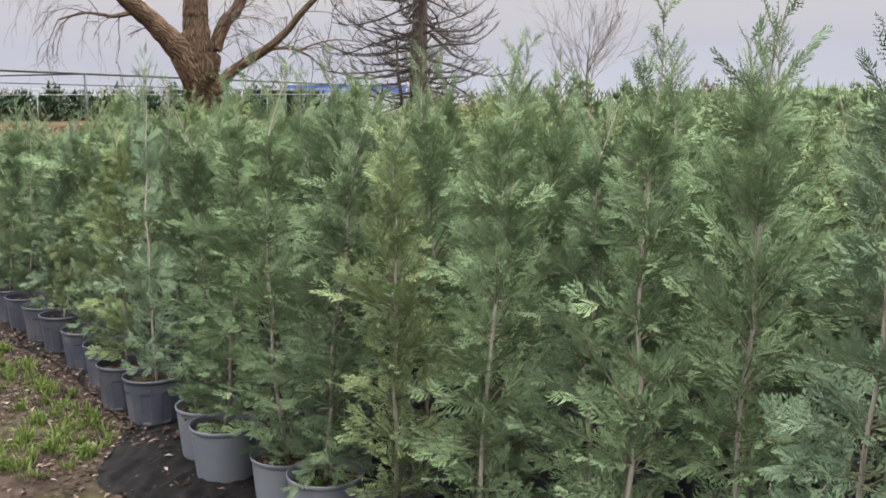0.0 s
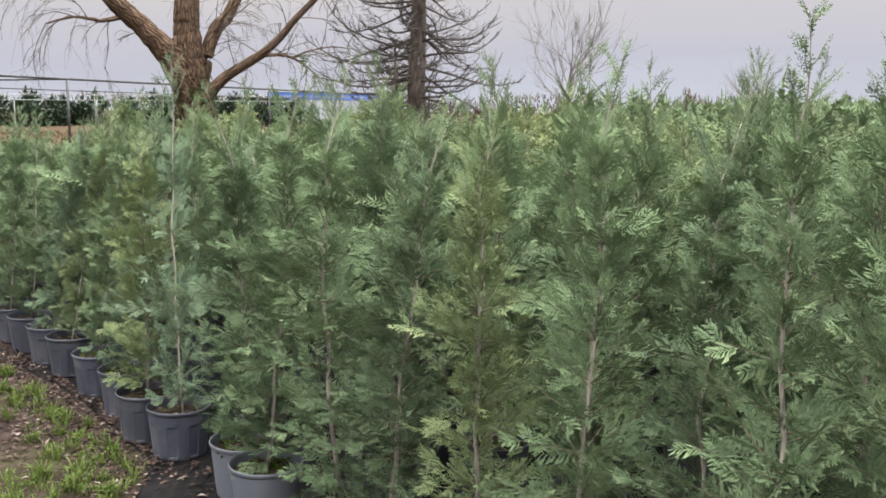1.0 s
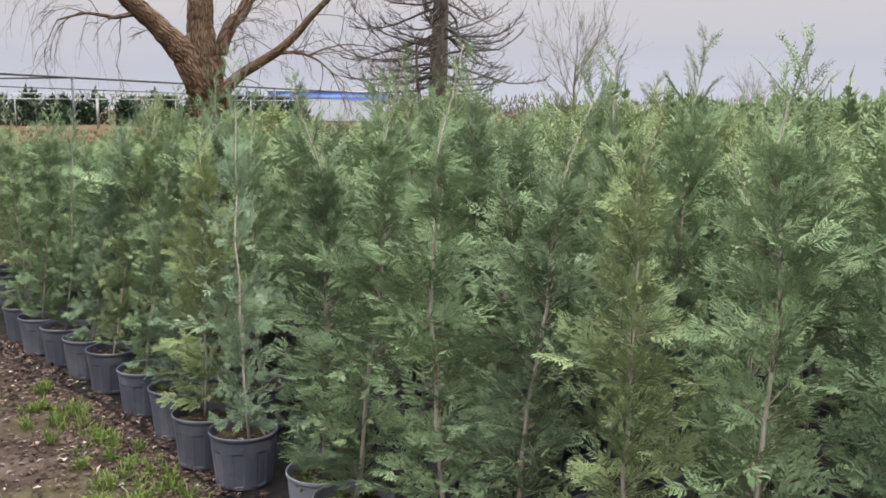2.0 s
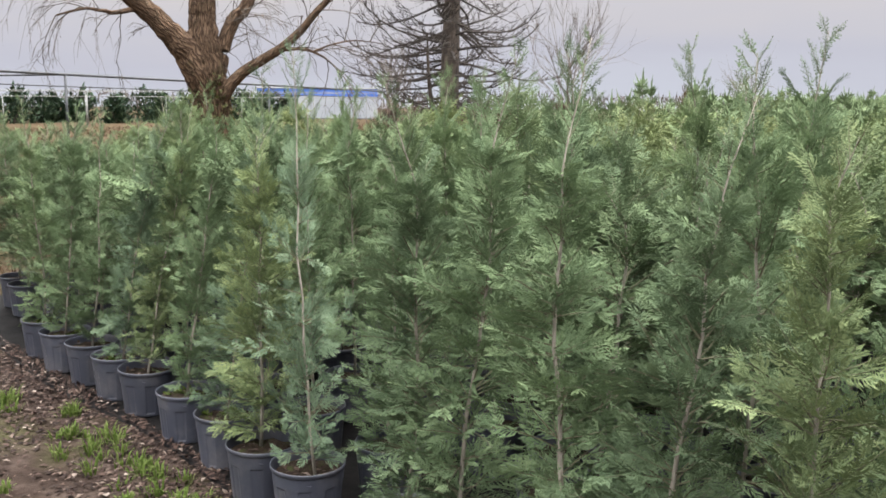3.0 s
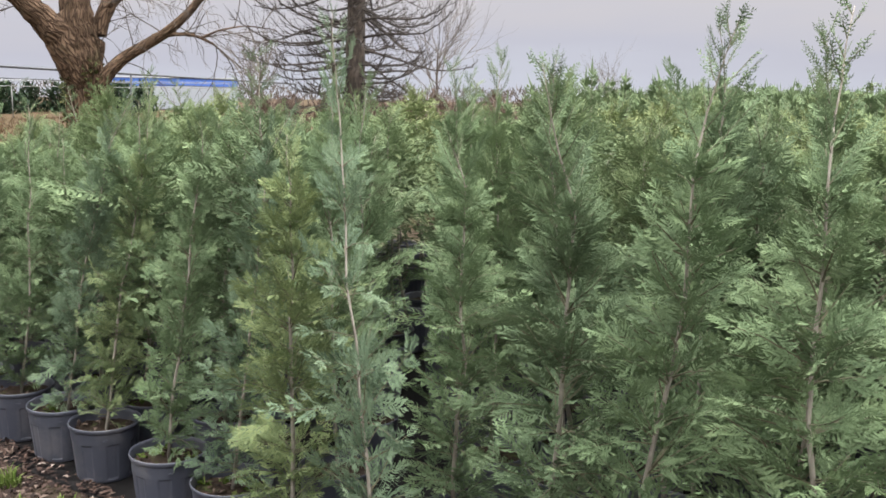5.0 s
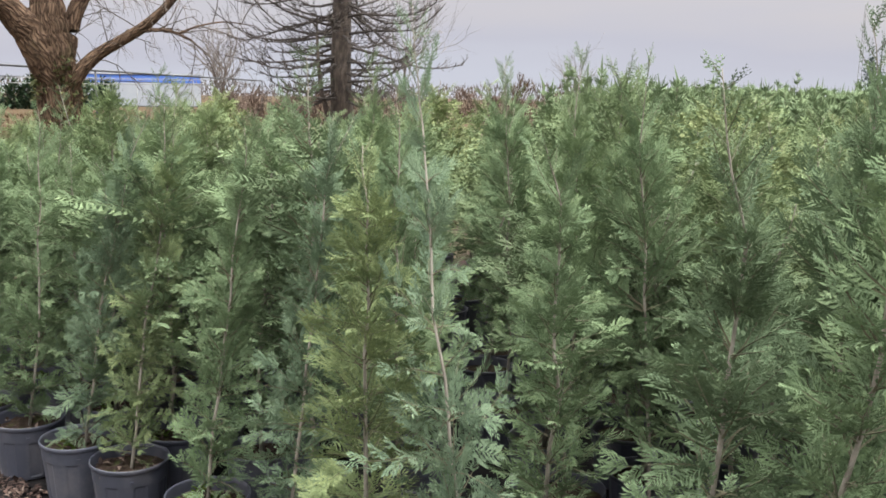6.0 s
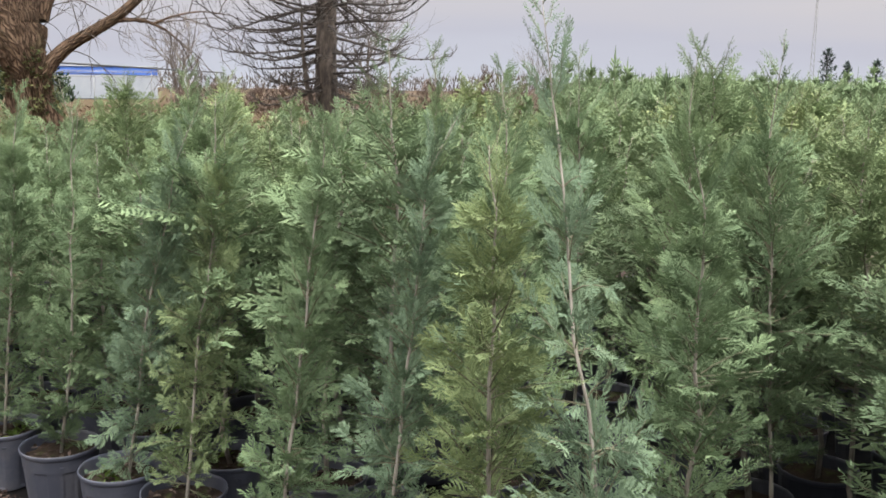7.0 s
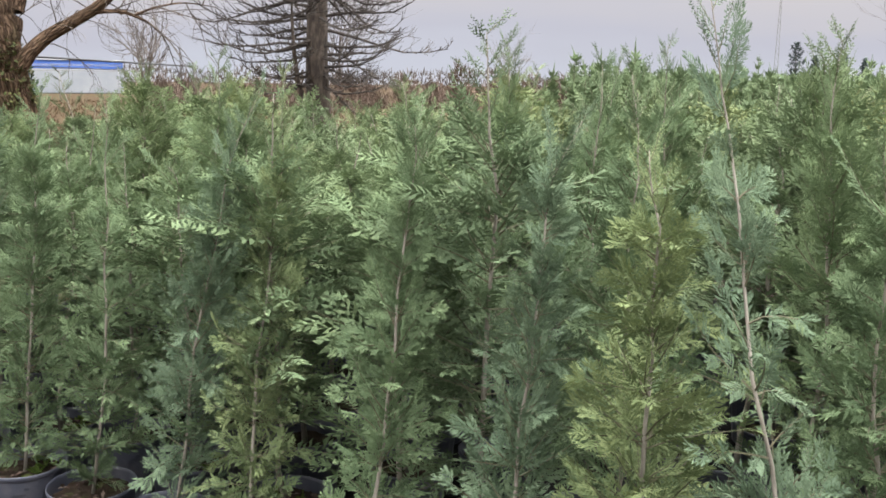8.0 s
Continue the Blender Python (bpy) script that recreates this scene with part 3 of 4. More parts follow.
# ---- the bed of cypresses: those along the path, one by one ----
FRONT = [  # x, y, height, hue, kind of crown, pot, lean, width
    (1.98, 0.60, 1.90, "green", 1, "dark", (0.0, 0.0, 0.0, 0.0), 1.0),
    (1.97, 0.98, 2.06, "blue", 3, "dark", (0.02, 0.01, 0.0, 0.0), 1.0),
    (2.03, 1.29, 2.06, "green", 6, "dark", (0.02, -0.02, 0.0, 0.0), 1.0),
    (1.84, 1.55, 1.96, "green", 5, "dark", (0.2, 0.08, 0.0, -0.02), 1.05),
    (1.88, 2.12, 1.88, "green", 0, "dark", (0.12, 0.1, 0.0, 0.0), 1.0),
    (2.10, 1.86, 1.70, "dark", 2, "dark", (0.02, 0.0, 0.0, 0.0), 1.0),
    (2.22, 2.32, 1.74, "fresh", 7, "dark", (0.02, 0.0, 0.0, 0.0), 1.0),
    (1.83, 2.48, 1.68, "lime", 4, "dark", (0.0, -0.05, 0.0, 0.0), 1.0),
    (1.80, 2.86, 1.74, "dark", 1, "pale", (0.06, -0.06, 0.0, 0.0), 1.05),
    (1.79, 3.115, 1.88, "green", 3, "pale", (-0.02, 0.01, 0.0, 0.0), 1.1),
    (1.755, 3.575, 1.86, "green", 5, "pale", (0.02, -0.065, 0.0, 0.0), 1.05),
    (1.815, 3.845, 1.76, "dark", 6, "pale", (-0.10, -0.09, 0.0, 0.0), 1.08),
    (1.805, 4.43, 1.94, "blue", 7, "dark", (0.12, 0.245, 0.005, -0.04), 0.78),
    (2.18, 4.40, 1.58, "green", 2, "dark", (0.04, 0.03, 0.0, 0.0), 0.95),
    (1.785, 4.73, 1.58, "yellow", 4, "dark", (0.05, 0.02, 0.024, 0.045), 0.95),
    (1.865, 5.15, 1.62, "blue", 2, "dark", (0.13, -0.03, 0.0, 0.0), 0.78),
    (1.88, 5.55, 1.60, "green", 4, "dark", (0.13, 0.0, 0.0, 0.0), 0.78),
    (1.90, 6.02, 1.70, "lime", 5, "dark", (0.27, 0.1, -0.01, -0.02), 0.74),
    (1.895, 6.35, 1.67, "blue", 1, "dark", (0.2, -0.04, 0.0, -0.04), 0.70),
    (1.89, 6.70, 1.60, "green", 7, "dark", (0.05, -0.04, 0.0, 0.0), 0.78),
    (1.87, 7.04, 1.64, "green", 0, "dark", (0.06, 0.0, 0.0, 0.0), 0.78),
    (1.89, 7.41, 1.66, "fresh", 3, "dark", (0.0, 0.0, 0.0, 0.0), 0.78),
]
# taller ones among the rows behind
FRONT += [
    # dark tint here paints in the shade of the gap behind the front row
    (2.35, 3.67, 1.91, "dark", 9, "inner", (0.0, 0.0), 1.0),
    (2.98, 3.57, 1.92, "fresh", 10, "inner", (0.0, 0.02), 1.0),
    (3.02, 3.18, 1.98, "green", 8, "inner", (0.02, 0.0), 1.0),
    (2.70, 4.64, 1.83, "fresh", 9, "inner", (0.0, 0.0), 0.9),
    (2.65, 5.27, 1.76, "green", 10, "inner", (0.0, 0.0), 0.9),
    (3.30, 5.30, 1.82, "green", 8, "inner", (0.0, 0.0), 0.9),
    (2.92, 5.75, 1.83, "fresh", 9, "inner", (0.0, 0.0), 0.9),
    (2.55, 2.10, 1.82, "dark", 10, "inner", (0.02, 0.0), 1.0),
    (2.75, 1.72, 1.94, "green", 8, "inner", (0.0, 0.0), 1.0),
    (2.35, 2.94, 1.88, "green", 9, "inner", (0.0, 0.02), 1.0),
    (2.20, 4.97, 1.74, "green", 10, "inner", (0.0, 0.0), 0.85),
    (2.69, 4.32, 1.82, "green", 8, "inner", (0.0, 0.06), 0.9),
    (2.80, 7.00, 1.76, "fresh", 9, "inner", (0.0, 0.0), 0.9),
    (4.00, 5.84, 1.78, "green", 10, "inner", (0.0, 0.0), 0.9),
    (2.50, 2.60, 1.86, "green", 8, "inner", (0.0, -0.15), 1.0),
    (3.24, 2.47, 1.91, "fresh", 9, "inner", (0.0, 0.0), 1.0),
    (2.91, 2.20, 1.88, "green", 10, "inner", (0.0, 0.0), 1.0),
    (2.37, 1.50, 1.90, "green", 9, "inner", (0.0, 0.03), 1.0),
]
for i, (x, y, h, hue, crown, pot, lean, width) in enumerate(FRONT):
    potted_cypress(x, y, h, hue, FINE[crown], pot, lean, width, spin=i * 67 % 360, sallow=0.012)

# rows behind them
kinds = ["green", "fresh", "lime", "green", "fresh", "green", "dark", "fresh"]
taken = [(q[0], q[1]) for q in FRONT]
for row in range(11):
    for col in range(-3, 24):
        x = 2.24 + row * 0.38 + rng.normal(0, 0.03)
        y = col * 0.40 + (0.2 if row % 2 else 0.0) + 0.15 + rng.normal(0, 0.035)
        if y < 0.42 * x - 0.75 or y > (9.2 if x < 4.6 else 8.3) or any((x - a) ** 2 + (y - b) ** 2 < 0.08 for a, b in taken):
            continue
        h = float(np.clip(rng.normal(1.59 if 4.0 < y < 6.4 else 1.44 if y > 6.4 else 1.56, 0.085), 1.30, 1.78))
        if rng.random() < 0.09:
            h += 0.18
        # first two rows draw darker hues, standing in for shade under the canopy
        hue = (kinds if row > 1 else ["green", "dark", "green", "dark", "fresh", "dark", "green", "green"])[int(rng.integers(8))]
        fine = FINE[8:] if row < 1 and y < 3.0 else PLAIN[:3] if row < 1 else PLAIN[3:] if row < 4 else COARSE
        # 0.86 puts the gap's shade into the tint of these row 0 plants
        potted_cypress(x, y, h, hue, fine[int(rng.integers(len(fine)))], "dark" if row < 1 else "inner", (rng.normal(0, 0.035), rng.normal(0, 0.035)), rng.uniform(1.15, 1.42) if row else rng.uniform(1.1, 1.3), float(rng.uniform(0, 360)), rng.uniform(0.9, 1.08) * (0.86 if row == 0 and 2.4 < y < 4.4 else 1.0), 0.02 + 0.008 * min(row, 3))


# the far part of the bed
def far_bed():
    s, st = Soup(), Soup()
    r = np.random.default_rng(31)
    for row in range(44):
        for col in range(60):
            x = 6.4 + row * 0.45 + r.normal(0, 0.05)
            y = -1 + col * 0.45 + r.normal(0, 0.05)
            if y < 0.12 * x + 0.5 or y > 7.9 + max(0.0, (x - 7) * 0.42):
                continue
            h = float(np.clip(r.normal(1.46, 0.09), 1.25, 1.75)) + (0.25 if r.random() < 0.06 else 0)
            tube(st, [(x, y, 0.2), (x, y, h)], [0.012, 0.004], 3)
            dist = math.hypot(x, y - 4)
            size = 0.030 + 0.0021 * dist
            for j in range(int(84 if dist < 11 else 44 if dist < 17 else 22)):
                u = 1 - 0.55 * r.random() ** 1.3
                z = h * u
                rad = 0.24 * (1 - max(0, u - 0.45) / 0.6) * r.uniform(0.3, 1.0)
                az = r.uniform(0, 6.283)
                o = np.array([math.cos(az), math.sin(az), 0])
                b = np.array([x, y, z]) + o * rad * 0.5
                d = o * 0.8 + np.array([0, 0, r.uniform(0.5, 1.4)])
                d, sd, up = frame_of(d + r.normal(0, 0.2, 3))
                l = size * r.uniform(1.4, 2.6)
                yv = r.random() ** 2 * 0.35
                for sg in (-0.5, 0.0, 0.5):
                    e = d * math.cos(sg) + sd * math.sin(sg)
                    n = np.cross(e, up)
                    w = size * 0.22
                    s.add([b, b + e * l * 0.5 + n * w, b + e * l * (1 - abs(sg) * 0.4), b + e * l * 0.5 - n * w], [(0, 1, 2, 3)], yv)
            o = np.array([x, y, h])
            s.add([o - (0, 0, 0.05), o + (0.015, 0.0, 0.06), o + (r.normal(0, .02), r.normal(0, .02), 0.17), o + (-0.012, 0.006, 0.06)], [(0, 1, 2, 3)], 0.3)
    ob = new("far_cypress_bed", s.mesh("far_cypress_foliage", M_SPRAY))
    ob.color = (0.93, 0.98, 0.84, 1)
    tagged(ob, "far rows of young green cypresses standing close together", "potted trees", kind="stuff")
    o2 = new("far_cypress_stems", st.mesh("far_cypress_stems", M_TWIG))
    o2.parent = ob


far_bed()


# ---- the strip of ground beside the bed ----
def ground_z(x, y):
    if -6 < x < 1.6 and -4 < y < 12:
        f = min(1.0, (1.6 - x) / 0.5)
        return f * (0.035 * noise.noise((x * 1.3, y * 1.3, 0.0)) + 0.015 * noise.noise((x * 4, y * 4, 3.0))) + BED - 0.012
    return fall(x, y) - 0.012


def fabric_edge(y):
    """The free edge bulges out into the path beside a few pots."""
    return 1.70 + 0.10 * noise.noise((y * 0.8, 2.0, 0)) - 0.40 * math.exp(-((y - 3.80) / 0.45) ** 2)


def weed_fabric():
    """Black ground cover under the pots, wrinkled along its free edge."""
    s = Soup()
    xs = np.concatenate([np.linspace(0, 0.6, 34), np.linspace(0.7, 5, 9)])
    ys = np.concatenate([np.linspace(-1, 3.0, 50), np.linspace(3.02, 4.8, 120), np.linspace(4.85, 9.4, 90)])
    verts = []
    for y in ys:
        edge = fabric_edge(y)
        for k in xs:
            x = edge + k
            crease = (1 - abs(noise.noise((x * 2.0 + y * 1.2, y * 8 - x * 7, 1.0)))) ** 4 + 0.35 * (1 - abs(noise.noise((x * 5 + y * 3, y * 17 - x * 13, 5.0)))) ** 4
            z = max(ground_z(x, y), BED - 0.012) + 0.004 + ((0.008 + 0.028 * math.exp(-((y - 3.6) / 0.6) ** 2)) * crease * max(0.0, min(1.0, (k + 0.02) * 20) * (1 - k / 0.6)) if k > 0 else 0.0)
            verts.append((x, max(y, 0.42 * x - 1.05), z))
    n = len(xs)
    faces = [(j * n + i, j * n + i + 1, (j + 1) * n + i + 1, (j + 1) * n + i) for j in range(len(ys) - 1) for i in range(n - 1)
             if ys[j + 1] > 0.42 * (1.8 + xs[i]) - 1.05]
    s.add(verts, faces)
    ob = new("weed_fabric", s.mesh("weed_fabric", M_FABRIC, True))
    tagged(ob, "wrinkled black plastic weed fabric lying under the pots", "ground cover", kind="structure")


weed_fabric()


def leaf_litter():
    r = np.random.default_rng(5)
    s = Soup()

    def place(q):
        while True:
            y = q.uniform(1.5, 9.0)
            x = 1.80 - abs(q.normal(0, 0.36)) if q.random() < 0.8 else q.uniform(-0.6, 1.7)
            if x < -0.8:
                continue
            if x > fabric_edge(y) + 0.02 and 3.1 < y < 4.1 and q.random() < 0.9:
                continue
            if noise.noise((x * 2.2, y * 2.2, 9.0)) > -0.25 or q.random() < 0.3:
                return (x, y, ground_z(x, y) + (0.016 if x > fabric_edge(y) else 0.004))

    litter_bits(s, 15000, r, place, (0.010, 0.046))
    ob = new("leaf_litter", s.mesh("leaf_litter", M_LITTER))
    tagged(ob, "brown dead leaves and bark scraps strewn beside the pots", "leaf litter", kind="stuff")


leaf_litter()


def grass_patches():
    r = np.random.default_rng(11)
    s = Soup()
    tufts = 0
    while tufts < 820:
        x, y = r.uniform(-0.9, 1.62), r.uniform(1.4, 9.5)
        v = noise.noise((x * 1.7, y * 1.25, 4.0)) + 0.25 * noise.noise((x * 5, y * 5, 1.0))
        if v < 0.10 + (0.12 if x > 1.45 else 0.0) or x > fabric_edge(y) - 0.04:
            continue
        tufts += 1
        z = ground_z(x, y)
        tall = r.uniform(0.6, 1.2)
        for _ in range(int(r.integers(12, 30))):
            a = r.uniform(0, 6.283)
            o = np.array([math.cos(a), math.sin(a), 0])
            b = np.array([x, y, z]) + o * r.uniform(0, 0.045)
            l = r.uniform(0.025, 0.085) * tall
            side = np.array([-o[1], o[0], 0]) * r.uniform(0.0022, 0.006)
            lean = r.uniform(0.2, 1.0)
            m = b + np.array([0, 0, l * 0.6]) + o * l * 0.3 * lean
            t = b + np.array([0, 0, l * (1 - 0.35 * lean)]) + o * l * 0.9 * lean
            s.add([b - side, b + side, m + side * 0.8, t, m - side * 0.8], [(0, 1, 2, 4), (4, 2, 3)])
    ob = new("grass_tufts", s.mesh("grass_tufts", M_GRASS))
    tagged(ob, "low bright green grass tufts on trodden soil", "grass", kind="stuff")


grass_patches()


def dry_field():
    """Straw-coloured dead grass on the open field behind the bed."""
    r = np.random.default_rng(12)
    s = Soup()
    for _ in range(9000):
        y = 9.6 + r.random() ** 1.6 * 45
        x = r.uniform(0.1, 1.0) * y + r.uniform(-2, 4)
        if x > 7 and y < 8.4 + (x - 7) * 0.42:
            continue
        k = 1 + y * 0.03
        for _ in range(3):
            a = r.uniform(0, 6.283)
            o = np.array([math.cos(a), math.sin(a), 0])
            b = np.array([x, y, fall(x, y) - 0.015]) + o * 0.08
            l = r.uniform(0.04, 0.11) * min(k, 1.6)
            side = np.array([-o[1], o[0], 0]) * 0.008 * k
            s.add([b - side, b + side, b + o * l * 0.6 + np.array([0, 0, l])], [(0, 1, 2)])
    ob = new("dry_grass", s.mesh("dry_grass", M_STRAW))
    tagged(ob, "withered straw-coloured grass on the open field", "grass", kind="stuff")


dry_field()


# ---- bare trees ----
def limb(soup, r, pts, r0, r1, sides=8, sub=3, ridges=0.0, twist=0.0):
    """A gnarled limb through the given points."""
    pts = np.asarray(pts, float)
    fine = []
    for i in range(len(pts) - 1):
        for k in range(sub):
            t = k / sub
            p0, p1, p2, p3 = pts[max(i - 1, 0)], pts[i], pts[i + 1], pts[min(i + 2, len(pts) - 1)]
            fine.append(0.5 * (2 * p1 + (p2 - p0) * t + (2 * p0 - 5 * p1 + 4 * p2 - p3) * t * t + (3 * p1 - p0 - 3 * p2 + p3) * t ** 3))
    fine.append(pts[-1])
    fine = np.array(fine)
    if isinstance(r0, list):
        rad = np.interp(np.linspace(0, len(r0) - 1, len(fine)), np.arange(len(r0)), r0)
    else:
        rad = np.linspace(r0, r1, len(fine))
    fine[1:-1] += r.normal(0, 0.12 if not ridges else 0.035, (len(fine) - 2, 3)) * rad[1:-1, None]
    tube(soup, fine, rad, sides, 0.05 if not ridges else 0.015, r, ridges, twist)
    return fine


def twigs_from(soup, r, p, d, length, rad, depth, droop, spread=0.6, kids=3, sides=3, steps=4):
    pts, d = [np.array(p, float)], np.array(d, float)
    for k in range(steps):
        d = d / np.linalg.norm(d) + r.normal(0, 0.16, 3) + np.array([0, 0, -droop * (k + 1) / steps])
        d /= np.linalg.norm(d)
        pts.append(pts[-1] + d * length / steps)
    tube(soup, pts, np.linspace(rad, rad * 0.45, steps + 1), sides)
    if depth > 0:
        for k in range(kids):
            t = r.uniform(0.25, 1.0) * steps
            a = min(int(t), steps - 1)
            base = pts[a] + (pts[a + 1] - pts[a]) * (t - a)
            dd = (pts[a + 1] - pts[a])
            dd = dd / np.linalg.norm(dd) + r.normal(0, spread, 3)
            twigs_from(soup, r, base, dd, length * r.uniform(0.45, 0.75), rad * 0.55, depth - 1, droop, spread, kids, sides, steps)


def willow():
    r = np.random.default_rng(21)
    ob = thing("willow_tree", "old bare willow with furrowed bark and ivy on its trunk", "tree", pose(8.05, 16.55, 0))
    ax = np.array([0.90, -0.436, 0])
    back = np.array([0.436, 0.90, 0])

    def at(l, z, depth=0.0):
        return ax * l + back * depth + np.array([0, 0, z])

    s = Soup()
    limb(s, r, [at(0.05, -0.05), at(0.04, 0.5), at(0.0, 1.0), at(-0.05, 1.55), at(-0.12, 2.02), at(-0.15, 2.4), at(-0.15, 2.8, 0.02), at(-0.13, 3.3, 0.08), at(0.0, 4.4, 0.2), at(-0.1, 6.4, 0.2)],
         [0.44, 0.38, 0.33, 0.29, 0.30, 0.27, 0.215, 0.205, 0.16, 0.09], 0, 64, 6, 0.075, 0.35)
    part("trunk", s.mesh("willow_trunk", M_WILLOW, True, True), ob, "thick furrowed trunk")
    runs = [
        ([at(-0.10, 1.55, -0.05), at(-0.25, 1.95, -0.10), at(-0.45, 2.33, -0.14), at(-0.68, 2.60, -0.18), at(-0.95, 2.87, -0.2), at(-1.30, 3.2, -0.25), at(-2.0, 4.0, -0.3), at(-3.0, 5.4, -0.2)], [0.22, 0.24, 0.225, 0.185, 0.165, 0.15, 0.11, 0.06]),
        ([at(0.0, 1.75, 0.05), at(0.10, 2.08, 0.10), at(0.20, 2.45, 0.15), at(0.37, 2.85, 0.2), at(0.62, 3.15, 0.3), at(1.05, 4.2, 0.5), at(1.5, 5.8, 0.6)], [0.15, 0.145, 0.115, 0.115, 0.10, 0.08, 0.05]),
        ([at(0.05, 1.45, -0.12), at(0.30, 1.80, -0.2), at(0.52, 2.0, -0.24), at(0.80, 2.18, -0.3), at(1.10, 2.37, -0.4), at(1.42, 2.66, -0.5), at(1.72, 3.01, -0.55), at(2.2, 3.5, -0.65), at(3.2, 4.5, -0.9)], [0.13, 0.10, 0.09, 0.08, 0.075, 0.062, 0.055, 0.045, 0.03]),
        ([at(1.06, 2.35, -0.40), at(1.22, 2.36, -0.45), at(1.42, 2.37, -0.5), at(1.63, 2.32, -0.55), at(1.85, 2.20, -0.6), at(2.0, 2.06, -0.6)], [0.045, 0.036, 0.03, 0.022, 0.016, 0.01]),
        ([at(1.63, 2.32, -0.55), at(1.95, 2.45, -0.6), at(2.35, 2.52, -0.6), at(2.8, 2.48, -0.6)], [0.02, 0.016, 0.011, 0.007]),
        ([at(-1.12, 3.0, -0.22), at(-1.30, 2.94, -0.3), at(-1.58, 2.89, -0.4), at(-1.95, 2.93, -0.5), at(-2.4, 2.8, -0.6)], [0.06, 0.045, 0.035, 0.022, 0.014]),
        ([at(0.22, 2.48, 0.2), at(0.32, 2.75, 0.1), at(0.48, 3.0, 0.0), at(0.8, 3.5, -0.1)], [0.035, 0.03, 0.024, 0.015]),
    ]
    tw = Soup()
    for pts, radii in runs:
        s = Soup()
        r0, r1 = radii[0], radii[-1]
        f = limb(s, r, pts, radii, 0, 40 if r0 > 0.1 else 9, 4, 0.07 if r0 > 0.1 else 0.0, 0.5)
        part("limb", s.mesh("willow_limb", M_WILLOW, True, True), ob)
        for k in range(4, len(f), 2):
            p = f[k]
            for _ in range(1):
                if r0 > 0.15 and p[2] < 2.7:
                    continue
                d = (f[k] - f[k - 1])
                d = d / np.linalg.norm(d) + r.normal(0, 0.7, 3)
                twigs_from(tw, r, p, d, r.uniform(0.5, 1.1), 0.011, 2, r.uniform(0.15, 0.55), 0.5, 3)
    # long hanging shoots on the outer limbs
    for _ in range(26):
        l = r.choice([-1, -1, -1, 1]) * r.uniform(1.4, 4.2)
        p = at(l, r.uniform(2.9, 4.6), r.uniform(-1, 1))
        twigs_from(tw, r, p, ax * np.sign(l) * 0.6 + r.normal(0, 0.3, 3), r.uniform(0.6, 1.4), 0.006, 1, r.uniform(0.5, 0.9), 0.4, 3, 3, 5)
    o = part("twig_mass", tw.mesh("willow_twigs", M_TWIGS), ob)
    o["kind"] = "stuff"
    iv = Soup()
    for _ in range(2300):
        a, z = r.uniform(0, 6.283), 1.95 * r.random() ** 1.1
        if noise.noise((a * 1.2, z * 1.5, 3.0)) < -0.08:
            continue
        rad = 0.47 - 0.16 * z / 1.55 + r.uniform(-0.01, 0.07)
        c = at(0.05 - 0.065 * z, z) + np.array([math.cos(a) * rad, math.sin(a) * rad, 0])
        d, sd, up = frame_of(np.array([math.cos(a), math.sin(a), 0]) * 0.4 + r.normal(0, 0.6, 3))
        w = r.uniform(0.018, 0.045)
        iv.add([c - d * w, c + sd * w * 0.8, c + d * w * 1.2, c - sd * w * 0.8], [(0, 1, 2, 3)])
    o = part("ivy", iv.mesh("willow_ivy", M_IVY), ob, "patchy ivy on the trunk")
    o["kind"] = "stuff"


willow()


